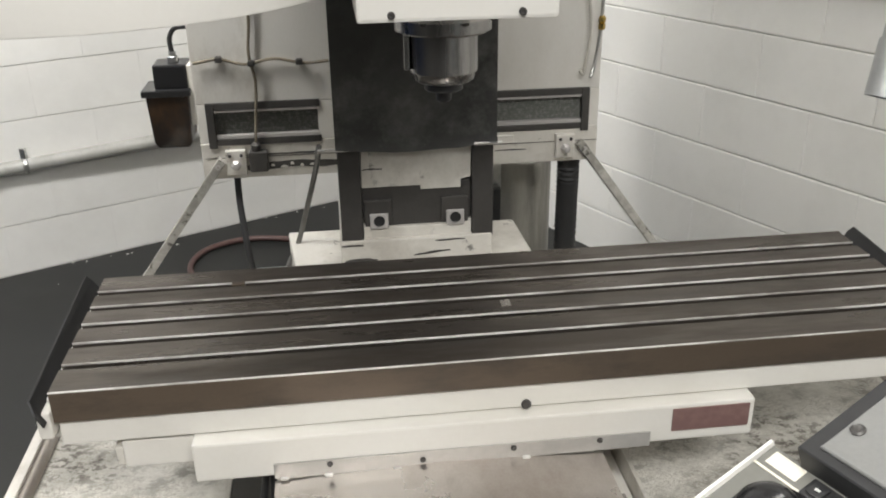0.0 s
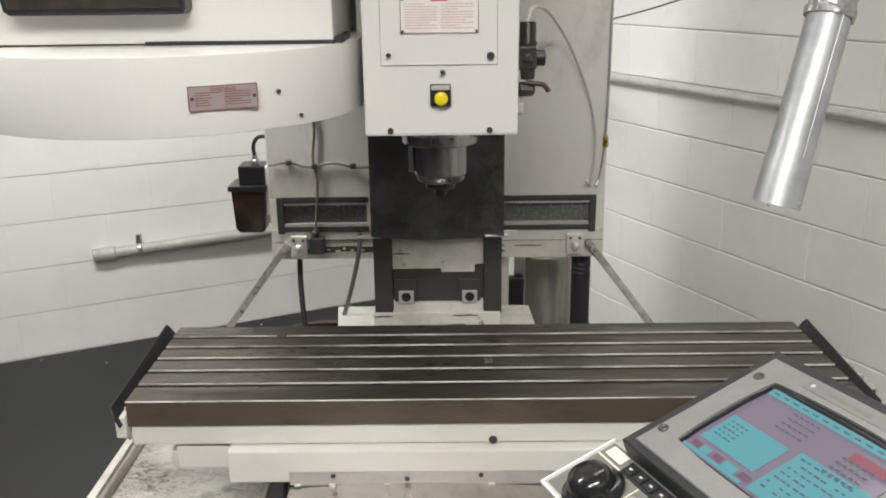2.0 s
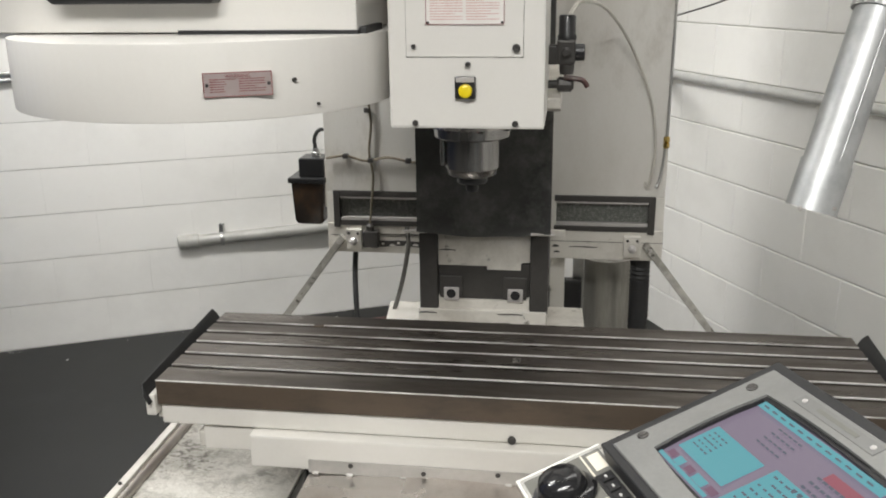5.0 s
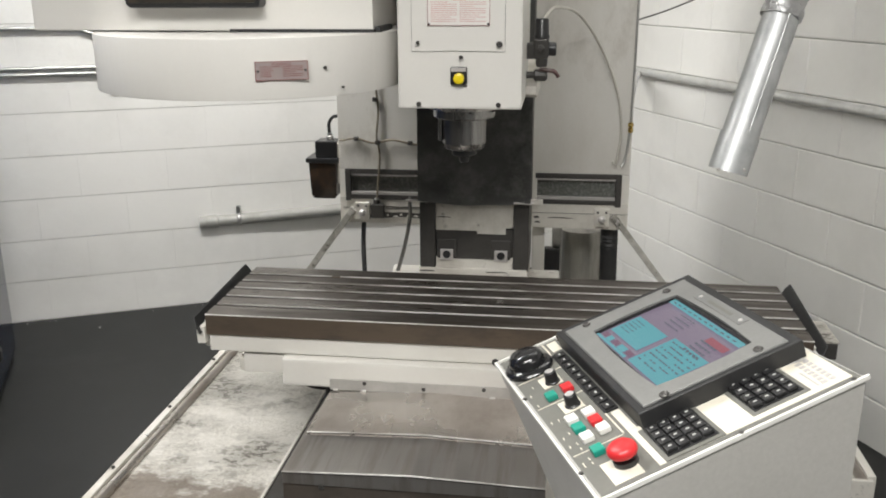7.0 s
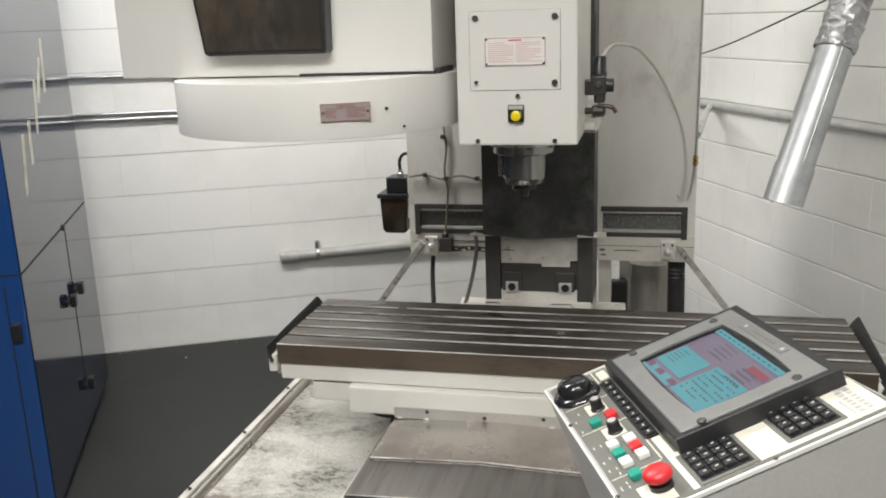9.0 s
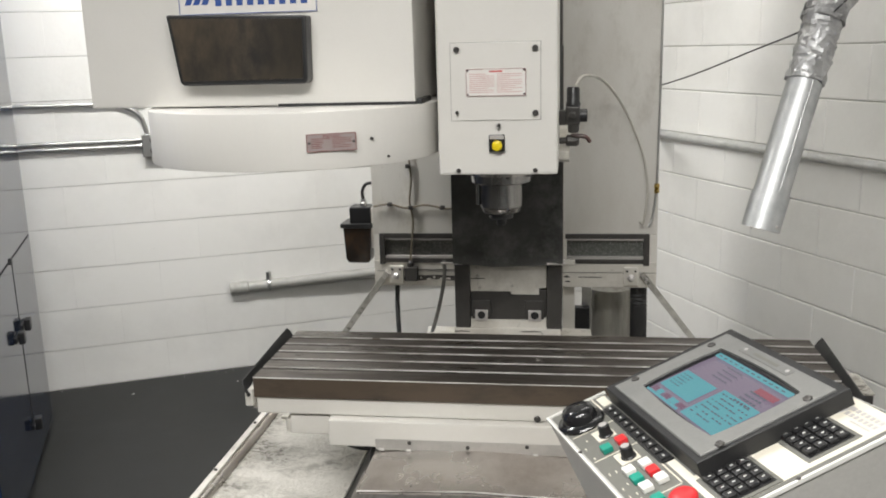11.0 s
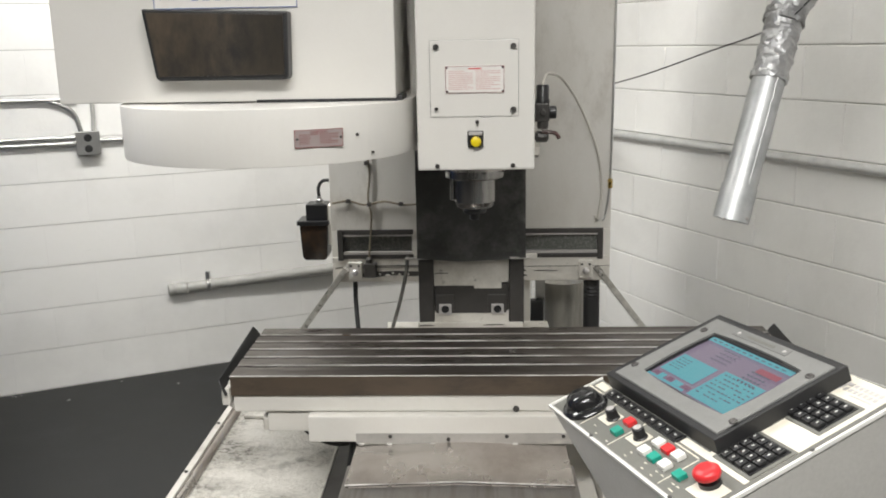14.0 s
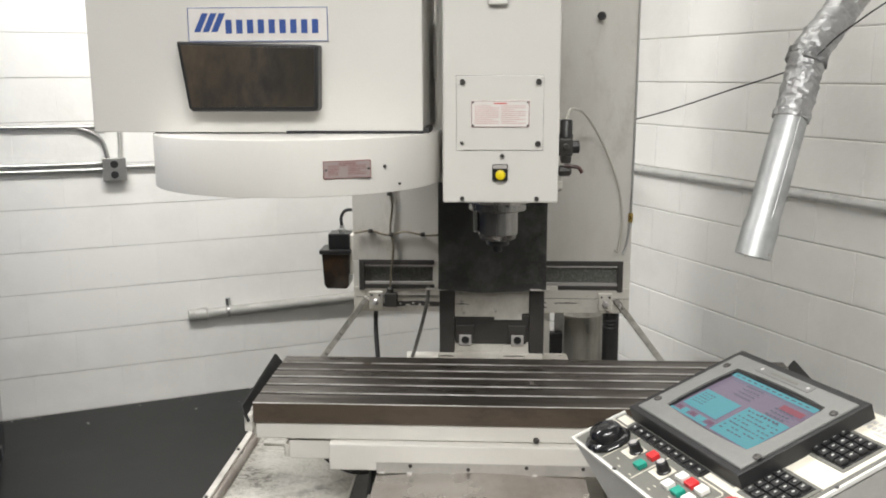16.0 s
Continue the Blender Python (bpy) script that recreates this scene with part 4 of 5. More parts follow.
def housing():
    """A sheet-metal box: the sloping face above, plumb sides, the right-hand side wide."""
    one = bmesh.new()
    top = [CM @ Vector((x, y, W)) for x, y in FACE]
    low = [Vector((p.x, p.y, 0.56)) for p in top]
    for k, dx, dy in ((0, 0.27, 0.03), (1, 0.10, 0.0), (3, 0.10, 0.0), (4, 0.25, 0.06), (5, 0.25, 0.03)):
        low[k] += Vector((dx, dy, 0.0))
    a, b = [one.verts.new(p) for p in top], [one.verts.new(p) for p in low]
    one.faces.new(a)
    one.faces.new(b[::-1])
    for i in range(len(a)):
        j = (i + 1) % len(a)
        one.faces.new((a[i], b[i], b[j], a[j]))
    bmesh.ops.recalc_face_normals(one, faces=one.faces)
    bmesh.ops.bevel(one, geom=one.edges[:], offset=0.004, segments=2, affect="EDGES")
    return one


case = part("case", housing(), CONSOLE, console, "pale grey sheet-metal case")
part("pedestal", rod((0.52, 0.70, 0.02), (0.52, 0.70, 0.60), 0.045), CONSOLE, console, smooth=True)
part("foot_plate", lathe([(0.20, 0), (0.20, 0.012), (0.06, 0.02)], (0.52, 0.70, 0.0), 28), CONSOLE, console)
lipb = bmesh.new()
for lo, hi in (((-0.232, -0.252), (0.274, -0.2475)), ((0.2695, -0.252), (0.274, 0.172)), ((-0.2335, -0.252), (-0.2295, -0.124))):
    cbox((lo[0], lo[1], W - 0.004), (hi[0], hi[1], W + 0.0035), 0.001, lipb)
part("panel_lip", lipb, WHITEKEY, console)
facep = part("face_plate", prism([(-0.226, -0.243), (0.265, -0.243), (0.265, 0.163), (-0.165, 0.136), (-0.165, -0.128), (-0.226, -0.128)], "z", W - 0.002, W + 0.0012, 0, m=CM), PANELGREY, console, "printed control face in dark grey and cream")
for x0, y0, x1, y1 in ((0.150, -0.150, 0.258, 0.155), (-0.218, -0.150, -0.178, -0.132), (0.085, -0.150, 0.1495, -0.135), (-0.105, -0.208, -0.065, -0.172), (-0.004, -0.208, 0.036, -0.172), (0.199, -0.218, 0.257, -0.172)):
    part("cream_field", cbox((x0, y0, W + 0.0008), (x1, y1, W + 0.0022), 0.001), PANELCREAM, facep)
lines = bmesh.new()
for x in (-0.117, -0.012, 0.152):
    cbox((x, -0.240, W + 0.0008), (x + 0.0018, -0.158, W + 0.0020), 0, lines)
cbox((-0.226, -0.158, W + 0.0008), (0.15, -0.1555, W + 0.0024), 0, lines)
rnd = random.Random(5)
for k in range(14):
    x, y = rnd.uniform(-0.10, 0.20), -0.236 if k % 2 else -0.224
    cbox((x, y, W + 0.0009), (x + 0.007, y + 0.0018, W + 0.0020), 0, lines)
part("print_lines", lines, PANELCREAM, facep)["kind"] = "stuff"
# bezel and screen
def bowed_loop(x0, x1, y0, y1, bow, n=12):
    """A rectangle, anticlockwise, whose sides swell outwards by bow."""
    pts = []
    for (ax, ay), (bx, by), (nx, ny) in (((x0, y0), (x1, y0), (0, -1)), ((x1, y0), (x1, y1), (1, 0)), ((x1, y1), (x0, y1), (0, 1)), ((x0, y1), (x0, y0), (-1, 0))):
        for k in range(n):
            u = k / n
            h = 4 * bow * u * (1 - u)
            pts.append((ax + (bx - ax) * u + nx * h, ay + (by - ay) * u + ny * h))
    return pts


def bowed_frame(outer, inner, z0, z1, bow, lean=0.0):
    """A frame with a straight outside, leaning out towards its foot, and a bowed opening."""
    one = bmesh.new()
    x0, x1, y0, y1 = outer
    loops = [(bowed_loop(x0 - lean, x1 + lean, y0 - lean, y1 + lean, 0), z0), (bowed_loop(x0, x1, y0, y1, 0), z1 - 0.0015), (bowed_loop(x0 + 0.0015, x1 - 0.0015, y0 + 0.0015, y1 - 0.0015, 0), z1),
             (bowed_loop(*inner, bow), z1), (bowed_loop(*inner, bow), z0)]
    rings = [[one.verts.new(CM @ Vector((x, y, z))) for x, y in pts] for pts, z in loops]
    for a, b in zip(rings, rings[1:] + rings[:1]):
        for k in range(len(a)):
            one.faces.new((a[k], a[(k + 1) % len(a)], b[(k + 1) % len(a)], b[k]))
    bmesh.ops.recalc_face_normals(one, faces=one.faces)
    return one


bez = part("bezel_gasket", bowed_frame((-0.187, 0.168, -0.131, 0.143), (-0.127, 0.127, -0.083, 0.089), W, -0.003, 0.0, 0.0), RUBBER, console, "black rubber screen surround")
part("bezel", bowed_frame((-0.169, 0.160, -0.119, 0.125), (-0.124, 0.124, -0.080, 0.085), -0.012, 0.001, 0.006), GREYBEZ, console, "grey screen bezel")
part("bezel_well", bowed_frame((-0.1265, 0.1265, -0.0825, 0.0885), (-0.122, 0.122, -0.0785, 0.078), -0.013, -0.0026, 0.0055), BLACK, bez)


def tube_face():
    """A slightly domed picture tube."""
    one = bmesh.new()
    n = 12
    g = [[one.verts.new(CM @ Vector((-0.129 + 0.258 * i / n, -0.084 + 0.174 * j / n, -0.0085 + 0.0045 * (1 - (2 * i / n - 1) ** 2) * (1 - (2 * j / n - 1) ** 2)))) for i in range(n + 1)] for j in range(n + 1)]
    for j in range(n):
        for i in range(n):
            one.faces.new((g[j][i], g[j][i + 1], g[j + 1][i + 1], g[j + 1][i]))
    return one


scr = part("screen", tube_face(), SCREEN, console, "lit colour screen in mauve and cyan", smooth=True)


def on_screen(name, rects, material, z, kind=""):
    if kind:
        one = bmesh.new()
        for x0, y0, x1, y1 in rects:
            cbox((x0, y0, z - 0.0003), (x1, y1, z), 0, one)
        part(name, one, material, scr)["kind"] = kind
    else:
        for x0, y0, x1, y1 in rects:
            part(name, cbox((x0, y0, z - 0.0003), (x1, y1, z), 0), material, scr)


on_screen("screen_field", [(-0.112, -0.052, -0.006, 0.006), (0.010, -0.076, 0.120, 0.012), (-0.117, 0.066, 0.117, 0.079), (-0.118, -0.078, -0.002, -0.0725), (-0.09, -0.072, -0.074, -0.060), (-0.045, -0.072, -0.02, -0.060)], SCREENCYAN, -0.0032)
on_screen("screen_mark", [(0.055, 0.040, 0.112, 0.054)], SCREENRED, -0.0031)
on_screen("screen_mark", [(-0.110, -0.070, -0.094, -0.060), (-0.066, -0.070, -0.05, -0.060), (-0.015, -0.070, 0.004, -0.060)], SCREENDARK, -0.0031)
rects = []
for k in range(7):
    for j in range(9):
        if rnd.random() < 0.8:
            x, y = 0.018 + j * 0.011, 0.002 - k * 0.0105
            rects.append((x, y, x + rnd.uniform(0.004, 0.009), y + 0.0026))
for k in range(5):
    for j in range(4):
        x, y = -0.104 + j * 0.009, -0.006 - k * 0.0075
        rects.append((x, y, x + rnd.uniform(0.003, 0.007), y + 0.002))
for k in range(4):
    for j in range(5):
        x, y = -0.055 + j * 0.010, 0.056 - k * 0.0105
        rects.append((x, y, x + 0.007, y + 0.0024))
        rects.append((x + 0.105, y - 0.02, x + 0.112, y - 0.0165))
for j in range(12):
    rects.append((-0.11 + j * 0.018, 0.071, -0.10 + j * 0.018, 0.0735))
on_screen("screen_print", rects, SCREENTEXT, -0.0029, "stuff")
part("screen_badge", cbox((-0.088, 0.100, 0.0), (0.062, 0.119, 0.0022), 0.0008), BADGEGREY, bez, "grey badge strip")
part("badge_print", cbox((-0.050, 0.1065, 0.002), (0.025, 0.1125, 0.0025), 0), PANELGREY, bez)
for x in (-0.076, 0.052):
    part("badge_lens", cring(x, 0.1095, [(0.0035, 0.0015), (0.0038, 0.003), (0.002, 0.0036)], 12), PLATEGREY, bez)
for x, y in ((-0.151, 0.080), (-0.157, -0.080), (0.150, 0.080), (0.156, -0.082)):
    part("bezel_screw", cring(x, y, [(0.0075, 0.0), (0.0078, 0.0025), (0.006, 0.004), (0.003, 0.002)], 16), DARKSTEEL, bez, smooth=True)
# keys along the lower edge of the screen
sk = part("soft_key_strip", cbox((-0.166, -0.158, W), (0.082, -0.134, W + 0.004), 0.001), BLACK, console)
for k in range(10):
    x = -0.152 + k * 0.0245
    key = part("soft_key", cbox((x - 0.009, -0.154, W + 0.004), (x + 0.009, -0.138, W + 0.007), 0.0015), BLACK, sk)
    part("key_print", cbox((x - 0.003, -0.1475, W + 0.0068), (x + 0.003, -0.1445, W + 0.0074), 0), TEXTWHITE, key)
# knobs, buttons
k0 = part("override_knob", cring(-0.160, -0.204, [(0.044, W), (0.045, W + 0.006), (0.041, W + 0.011), (0.034, W + 0.013), (0.033, W + 0.022), (0.028, W + 0.031), (0.018, W + 0.036), (0.006, W + 0.0375)], 32), GLOSSBLACK, console, "large glossy black domed knob", smooth=True)
# white bar paints a glint on the knob's skirt
part("knob_pointer", cbox((-0.1625, -0.240, W + 0.0095), (-0.1575, -0.228, W + 0.0125), 0.001), PLATEW, k0)
for x, y in ((-0.078, -0.188), (0.019, -0.188)):
    s = part("selector_knob", cring(x, y, [(0.013, W), (0.0135, W + 0.004), (0.0115, W + 0.006), (0.0105, W + 0.022), (0.008, W + 0.024)], 18), BLACK, console, "small black selector knob", smooth=True)
    part("knob_cap", cring(x, y, [(0.0075, W + 0.0235), (0.0075, W + 0.0245), (0.004, W + 0.025)], 14), PLATEGREY, s)
for x, y, m in ((-0.034, -0.177, REDKEY), (-0.029, -0.208, GREENKEY), (0.065, -0.178, WHITEKEY), (0.064, -0.207, WHITEKEY), (0.093, -0.178, REDKEY), (0.094, -0.207, GREENKEY), (0.122, -0.177, WHITEKEY), (0.126, -0.206, WHITEKEY), (0.168, -0.206, GREENKEY)):
    kb = part("push_key", cbox((x - 0.0105, y - 0.0095, W + 0.001), (x + 0.0105, y + 0.0095, W + 0.011), 0.0022), m, console, {REDKEY: "red key", GREENKEY: "green key", WHITEKEY: "white key"}[m])
es = part("emergency_stop", cring(0.219, -0.184, [(0.018, W), (0.018, W + 0.010), (0.013, W + 0.012), (0.013, W + 0.020)], 24), BLACK, console, "red mushroom emergency stop button", smooth=True)
part("mushroom_cap", cring(0.219, -0.184, [(0.014, W + 0.018), (0.021, W + 0.019), (0.0225, W + 0.023), (0.0215, W + 0.028), (0.017, W + 0.032), (0.009, W + 0.034)], 28), REDKEY, es, smooth=True)
for x0, x1, y0, y1 in ((0.163, 0.258, -0.140, -0.046), (0.150, 0.248, 0.002, 0.096)):
    pad = part("keypad", cbox((x0, y0, W), (x1, y1, W + 0.0035), 0.002), PANELGREY, console, "black keypad with white legends")
    part("pad_well", cbox((x0 + 0.007, y0 + 0.007, W + 0.003), (x1 - 0.007, y1 - 0.007, W + 0.0045), 0.001), BLACK, pad)
    for i in range(4):
        for j in range(4):
            px0, py0 = x0 + 0.009 + i * (x1 - x0 - 0.018) / 4, y0 + 0.009 + j * (y1 - y0 - 0.018) / 4
            ww, hw = (x1 - x0 - 0.018) / 4 - 0.0026, (y1 - y0 - 0.018) / 4 - 0.0026
            key = part("key", cbox((px0, py0, W + 0.004), (px0 + ww, py0 + hw, W + 0.0105), 0.0028), BLACK, pad)
            part("key_print", cbox((px0 + ww * 0.42, py0 + hw * 0.36, W + 0.0103), (px0 + ww * 0.58, py0 + hw * 0.68, W + 0.0108), 0), TEXTWHITE, key)
lg = bmesh.new()
for k in range(3):
    prism([(0.150 + k * 0.007, 0.112), (0.155 + k * 0.007, 0.112), (0.163 + k * 0.007, 0.138), (0.158 + k * 0.007, 0.138)], "z", W + 0.002, W + 0.0026, bm=lg, m=CM)
for r in range(2):
    for k in range(7):
        cbox((0.176 + k * 0.0105, 0.116 + r * 0.013, W + 0.002), (0.183 + k * 0.0105, 0.125 + r * 0.013, W + 0.0026), 0, lg)
cbox((0.20, 0.108, W + 0.002), (0.245, 0.111, W + 0.0026), 0, lg)
part("console_emblem", lg, PLATEGREY, facep)
for x, y in ((-0.06, -0.247), (0.27, -0.03), (0.20, -0.247), (0.268, 0.15)):
    part("lip_screw", cring(x, y, [(0.0035, W + 0.002), (0.004, W + 0.0045), (0.002, W + 0.005)], 10), DARKSTEEL, console)

# ---- air regulator on the head ----
reg = thing("air_regulator", (0.19, 1.75, 1.43), "black and grey air pressure regulator with knob and gauge", "regulator")
part("mount", box((0.149, 1.735, 1.405), (0.172, 1.775, 1.445), 0.003), DARKSTEEL, reg)
part("body", box((0.168, 1.73, 1.405), (0.208, 1.77, 1.458), 0.006), DARKSTEEL, reg)
part("regulator_knob", lathe([(0.020, 0), (0.0205, 0.008), (0.018, 0.012), (0.018, 0.048), (0.015, 0.052)], (0.189, 1.75, 1.456), 20), BLACK, reg, smooth=True)
part("bowl", lathe([(0.014, 0), (0.016, 0.01), (0.016, 0.026)], (0.190, 1.75, 1.384), 18), DARKSTEEL, reg, smooth=True)
part("gauge", lathe([(0.012, 0), (0.018, 0.002), (0.018, 0.020), (0.015, 0.022)], (0.206, 1.75, 1.430), 20, (1, 0, 0)), BLACK, reg, smooth=True)
part("gauge_boss", lathe([(0.010, 0), (0.010, 0.01), (0.006, 0.012)], (0.188, 1.73, 1.432), 14, (0, -1, 0)), DARKSTEEL, reg)
valve = thing("air_valve", (0.19, 1.75, 1.36), "dark ball valve with worn brown lever", "valve")
part("nipple", rod((0.149, 1.75, 1.362), (0.178, 1.75, 1.362), 0.009), DARKSTEEL, valve)
part("body", lathe([(0.012, 0), (0.016, 0.004), (0.016, 0.03), (0.010, 0.036)], (0.170, 1.75, 1.362), 8, (1, 0, 0)), DARKSTEEL, valve)
part("lever", tube([(0.185, 1.738, 1.378), (0.205, 1.735, 1.376), (0.225, 1.735, 1.372), (0.236, 1.735, 1.358)], 0.0055, 8), REDPAINT, valve, smooth=True)
ahose = thing("air_hose", (0.3, 2.1, 1.3), "thin clear air hose looping beside the column", "hose")
part("hose", tube([(0.19, 1.78, 1.50), (0.22, 1.95, 1.53), (0.29, 2.2, 1.50), (0.365, 2.31, 1.395), (0.425, 2.335, 1.25), (0.443, 2.335, 1.12), (0.432, 2.335, 1.02), (0.425, 2.335, 1.012), (0.42, 2.335, 1.02)], 0.0042, 8, 10), HOSEGREY, ahose, smooth=True)
aline = thing("air_line", (0.48, 2.36, 1.2), "thin air pipe with brass fitting on the panel edge", "pipe")
part("pipe", tube([(0.479, 2.352, 2.35), (0.480, 2.352, 1.8), (0.478, 2.352, 1.4), (0.474, 2.352, 1.14), (0.462, 2.352, 1.03), (0.450, 2.34, 1.00)], 0.004, 8), EMT, aline, smooth=True)
part("fitting", lathe([(0.007, 0), (0.009, 0.005), (0.009, 0.014), (0.006, 0.016), (0.009, 0.019), (0.009, 0.030), (0.006, 0.034)], (0.475, 2.35, 1.115), 8), BRASS, aline)

# ---- lubricator ----
oil = thing("lubricator", (-0.60, 2.47, 0.84), "black oil lubricator with amber reservoir and hose", "lubricator")
part("reservoir", prism([(-0.655, 0.985), (-0.549, 0.985), (-0.553, 0.86), (-0.562, 0.845), (-0.638, 0.845), (-0.648, 0.86)], "y", 2.41, 2.51, 0.008), AMBER, oil, "dark amber oil reservoir", smooth=True)
part("lid", box((-0.662, 2.402, 0.978), (-0.543, 2.518, 0.995), 0.004), BLACK, oil)
part("pump", box((-0.630, 2.42, 0.993), (-0.548, 2.505, 1.054), 0.006), BLACK, oil)
part("neck", lathe([(0.014, 0), (0.014, 0.012), (0.009, 0.016), (0.009, 0.026)], (-0.583, 2.46, 1.054), 14), EMT, oil, smooth=True)
part("feed_hose", tube([(-0.583, 2.46, 1.075), (-0.585, 2.46, 1.11), (-0.570, 2.455, 1.135), (-0.545, 2.44, 1.142), (-0.515, 2.43, 1.138)], 0.006, 10), RUBBER, oil, smooth=True)
part("mount_plate", box((-0.552, 2.425, 0.90), (-0.515, 2.50, 1.05), 0.003), CREAM, oil)

# ---- behind and below the column ----
for pts, r, rubber, label in (([(-0.452, 2.40, 0.78), (-0.448, 2.36, 0.70), (-0.435, 2.31, 0.60), (-0.425, 2.30, 0.50), (-0.43, 2.30, 0.30), (-0.40, 2.34, 0.02)], 0.0085, RUBBER, "black rubber hose hanging beside the column"), ([(-0.232, 2.10, 0.93), (-0.245, 2.18, 0.85), (-0.275, 2.24, 0.73), (-0.305, 2.25, 0.63), (-0.34, 2.26, 0.54), (-0.36, 2.27, 0.30), (-0.38, 2.3, 0.015)], 0.0065, HOSEDULL, "dull grey steel-braided hose hanging beside the column")):
    h = thing("hanging_hose", pts[-1], label, "hose", "hanging hoses")
    part("hose", tube(pts, r, 12), rubber, h, smooth=True)
fl = thing("floor_hose", (-0.5, 2.85, 0.0), "dull dark red hose looped on the floor", "hose")
part("hose", tube([(-0.42, 3.02, 0.013), (-0.55, 3.10, 0.013), (-0.66, 3.22, 0.013), (-0.80, 3.45, 0.013), (-0.76, 3.65, 0.013), (-0.57, 3.74, 0.013), (-0.31, 3.66, 0.013), (-0.10, 3.50, 0.013), (0.10, 3.30, 0.013)], 0.012, 10, 12), HOSERED, fl, smooth=True)
def round_box(x0, x1, y0, y1, r, n=6):
    pts = []
    for cx, cy, a0 in ((x1 - r, y1 - r, 0), (x0 + r, y1 - r, 90), (x0 + r, y0 + r, 180), (x1 - r, y0 + r, 270)):
        pts += [(cx + r * math.cos(radians(a0 + 90 * k / n)), cy + r * math.sin(radians(a0 + 90 * k / n))) for k in range(n + 1)]
    return pts


def basin(x0, x1, y0, y1, z0, z1, r, wall=0.006, flare=0.03):
    one = bmesh.new()
    loops = [(flare, z0, 0), (0, z1 - 0.02, 0), (-0.014, z1 - 0.018, 0), (-0.016, z1, 0), (wall, z1, 0), (flare + wall, z0 + 0.01, 0)]
    rings = [[one.verts.new((x, y, z)) for x, y in round_box(x0 + s, x1 - s, y0 + s, y1 - s, r)] for s, z, _ in loops]
    for a, b in zip(rings, rings[1:]):
        for k in range(len(a)):
            one.faces.new((a[k], a[(k + 1) % len(a)], b[(k + 1) % len(a)], b[k]))
    one.faces.new(rings[0][::-1])
    one.faces.new(rings[-1])
    return one


tub = thing("coolant_tub", (0, 2.62, 0), "grey-green plastic coolant tub behind the column", "tub")
part("basin", basin(-0.55, 0.50, 2.36, 2.90, 0.002, 0.26, 0.09), TUB, tub, smooth=True)
tank = thing("coolant_tank", (0.33, 2.62, 0.26), "stained grey steel drum behind the column", "tank")
part("drum", lathe([(0.088, 0), (0.09, 0.01), (0.09, 0.44), (0.086, 0.45), (0.04, 0.455)], (0.335, 2.62, 0.26), 28), mat("stained_drum", (0.34, 0.33, 0.30), 0.35, 0.6, second=(0.16, 0.15, 0.13), amount=0.9, scale=4.0, grain=60, bump=0.05, stretch=(2.5, 2.5, 0.4)), tank, smooth=True)
part("bracket", box((0.225, 2.53, 0.28), (0.262, 2.56, 0.78), 0.004), EMT, tank)
part("switch", box((0.195, 2.49, 0.38), (0.255, 2.53, 0.66), 0.006), BLACK, tank)
part("post", box((0.155, 2.42, 0.26), (0.20, 2.47, 0.78), 0.004), CREAM, tank)
trunk = thing("flexible_conduit", (0.43, 2.5, 0.0), "thick black flexible conduit hanging to the floor", "conduit")
part("conduit", tube([(0.425, 2.42, 0.80), (0.428, 2.43, 0.65), (0.43, 2.44, 0.45), (0.432, 2.46, 0.2), (0.46, 2.52, 0.04), (0.56, 2.64, 0.033)], lambda s: 0.030 + 0.0015 * math.sin(s * 300), 14, 20), RUBBER, trunk, smooth=True)

# ---- flakes of paint along the foot of the wall ----
fk = random.Random(11)
fv, ff = [], []
for k in range(40):
    p = ML @ Vector((fk.uniform(0.4, 3.4), 0.01 + abs(fk.gauss(0, 0.05 if k % 4 else 0.3)), 0.0015))
    s, a0 = fk.uniform(0.0025, 0.008), fk.uniform(0, 6)
    n0 = len(fv)
    fv += [(p.x + s * math.cos(a0 + 1.57 * q) * (1 if q % 2 else 0.5), p.y + s * math.sin(a0 + 1.57 * q), p.z + 0.001 * q % 0.002) for q in range(4)]
    ff.append((n0, n0 + 1, n0 + 2, n0 + 3))
fm = bpy.data.meshes.new("paint_flakes")
fm.from_pydata(fv, [], ff)
fm.materials.append(BLOCK)
tagged(new("paint_flakes", fm), "small white paint flakes and dust on the floor", "debris", kind="stuff")

# ---- exhaust duct ----
duct = thing("exhaust_duct", (0.62, 1.36, 1.19), "galvanised exhaust duct with foil-taped elbow, hanging open-ended", "duct")
D0, DD = Vector((0.6204, 1.3628, 1.1914)), Vector((0.2905, 0.3089, 0.9056)).normalized()
D1 = D0 + DD * 0.375
D2 = D0 + DD * 0.545
D3 = D2 + Vector((0.27, 0.20, 0.30))
D4 = D3 + Vector((0.25, 0.16, 0.85))
DR = 0.0405


def hollow(points, r, wall=0.0015, seg=32, cut=None):
    one = bmesh.new()
    d = (Vector(points[-1]) - Vector(points[0])).normalized()
    up = d.orthogonal().normalized()
    side = d.cross(up)
    rings = []
    for p, rr in [(points[0], r), (points[-1], r), (points[-1], r - wall), (points[0], r - wall)]:
        ring = []
        for k in range(seg):
            off = rr * (math.cos(2 * math.pi * k / seg) * up + math.sin(2 * math.pi * k / seg) * side)
            slide = -off.dot(cut) / d.dot(cut) if cut is not None and p == points[0] else 0.0
            ring.append(one.verts.new(Vector(p) + off + d * slide))
        rings.append(ring)
    for i in range(4):
        a, b = rings[i], rings[(i + 1) % 4]
        for k in range(seg):
            one.faces.new((a[k], a[(k + 1) % seg], b[(k + 1) % seg], b[k]))
    return one


part("duct_pipe", hollow([D0 + DD * 0.07, D1], DR), GALV, duct, smooth=True)
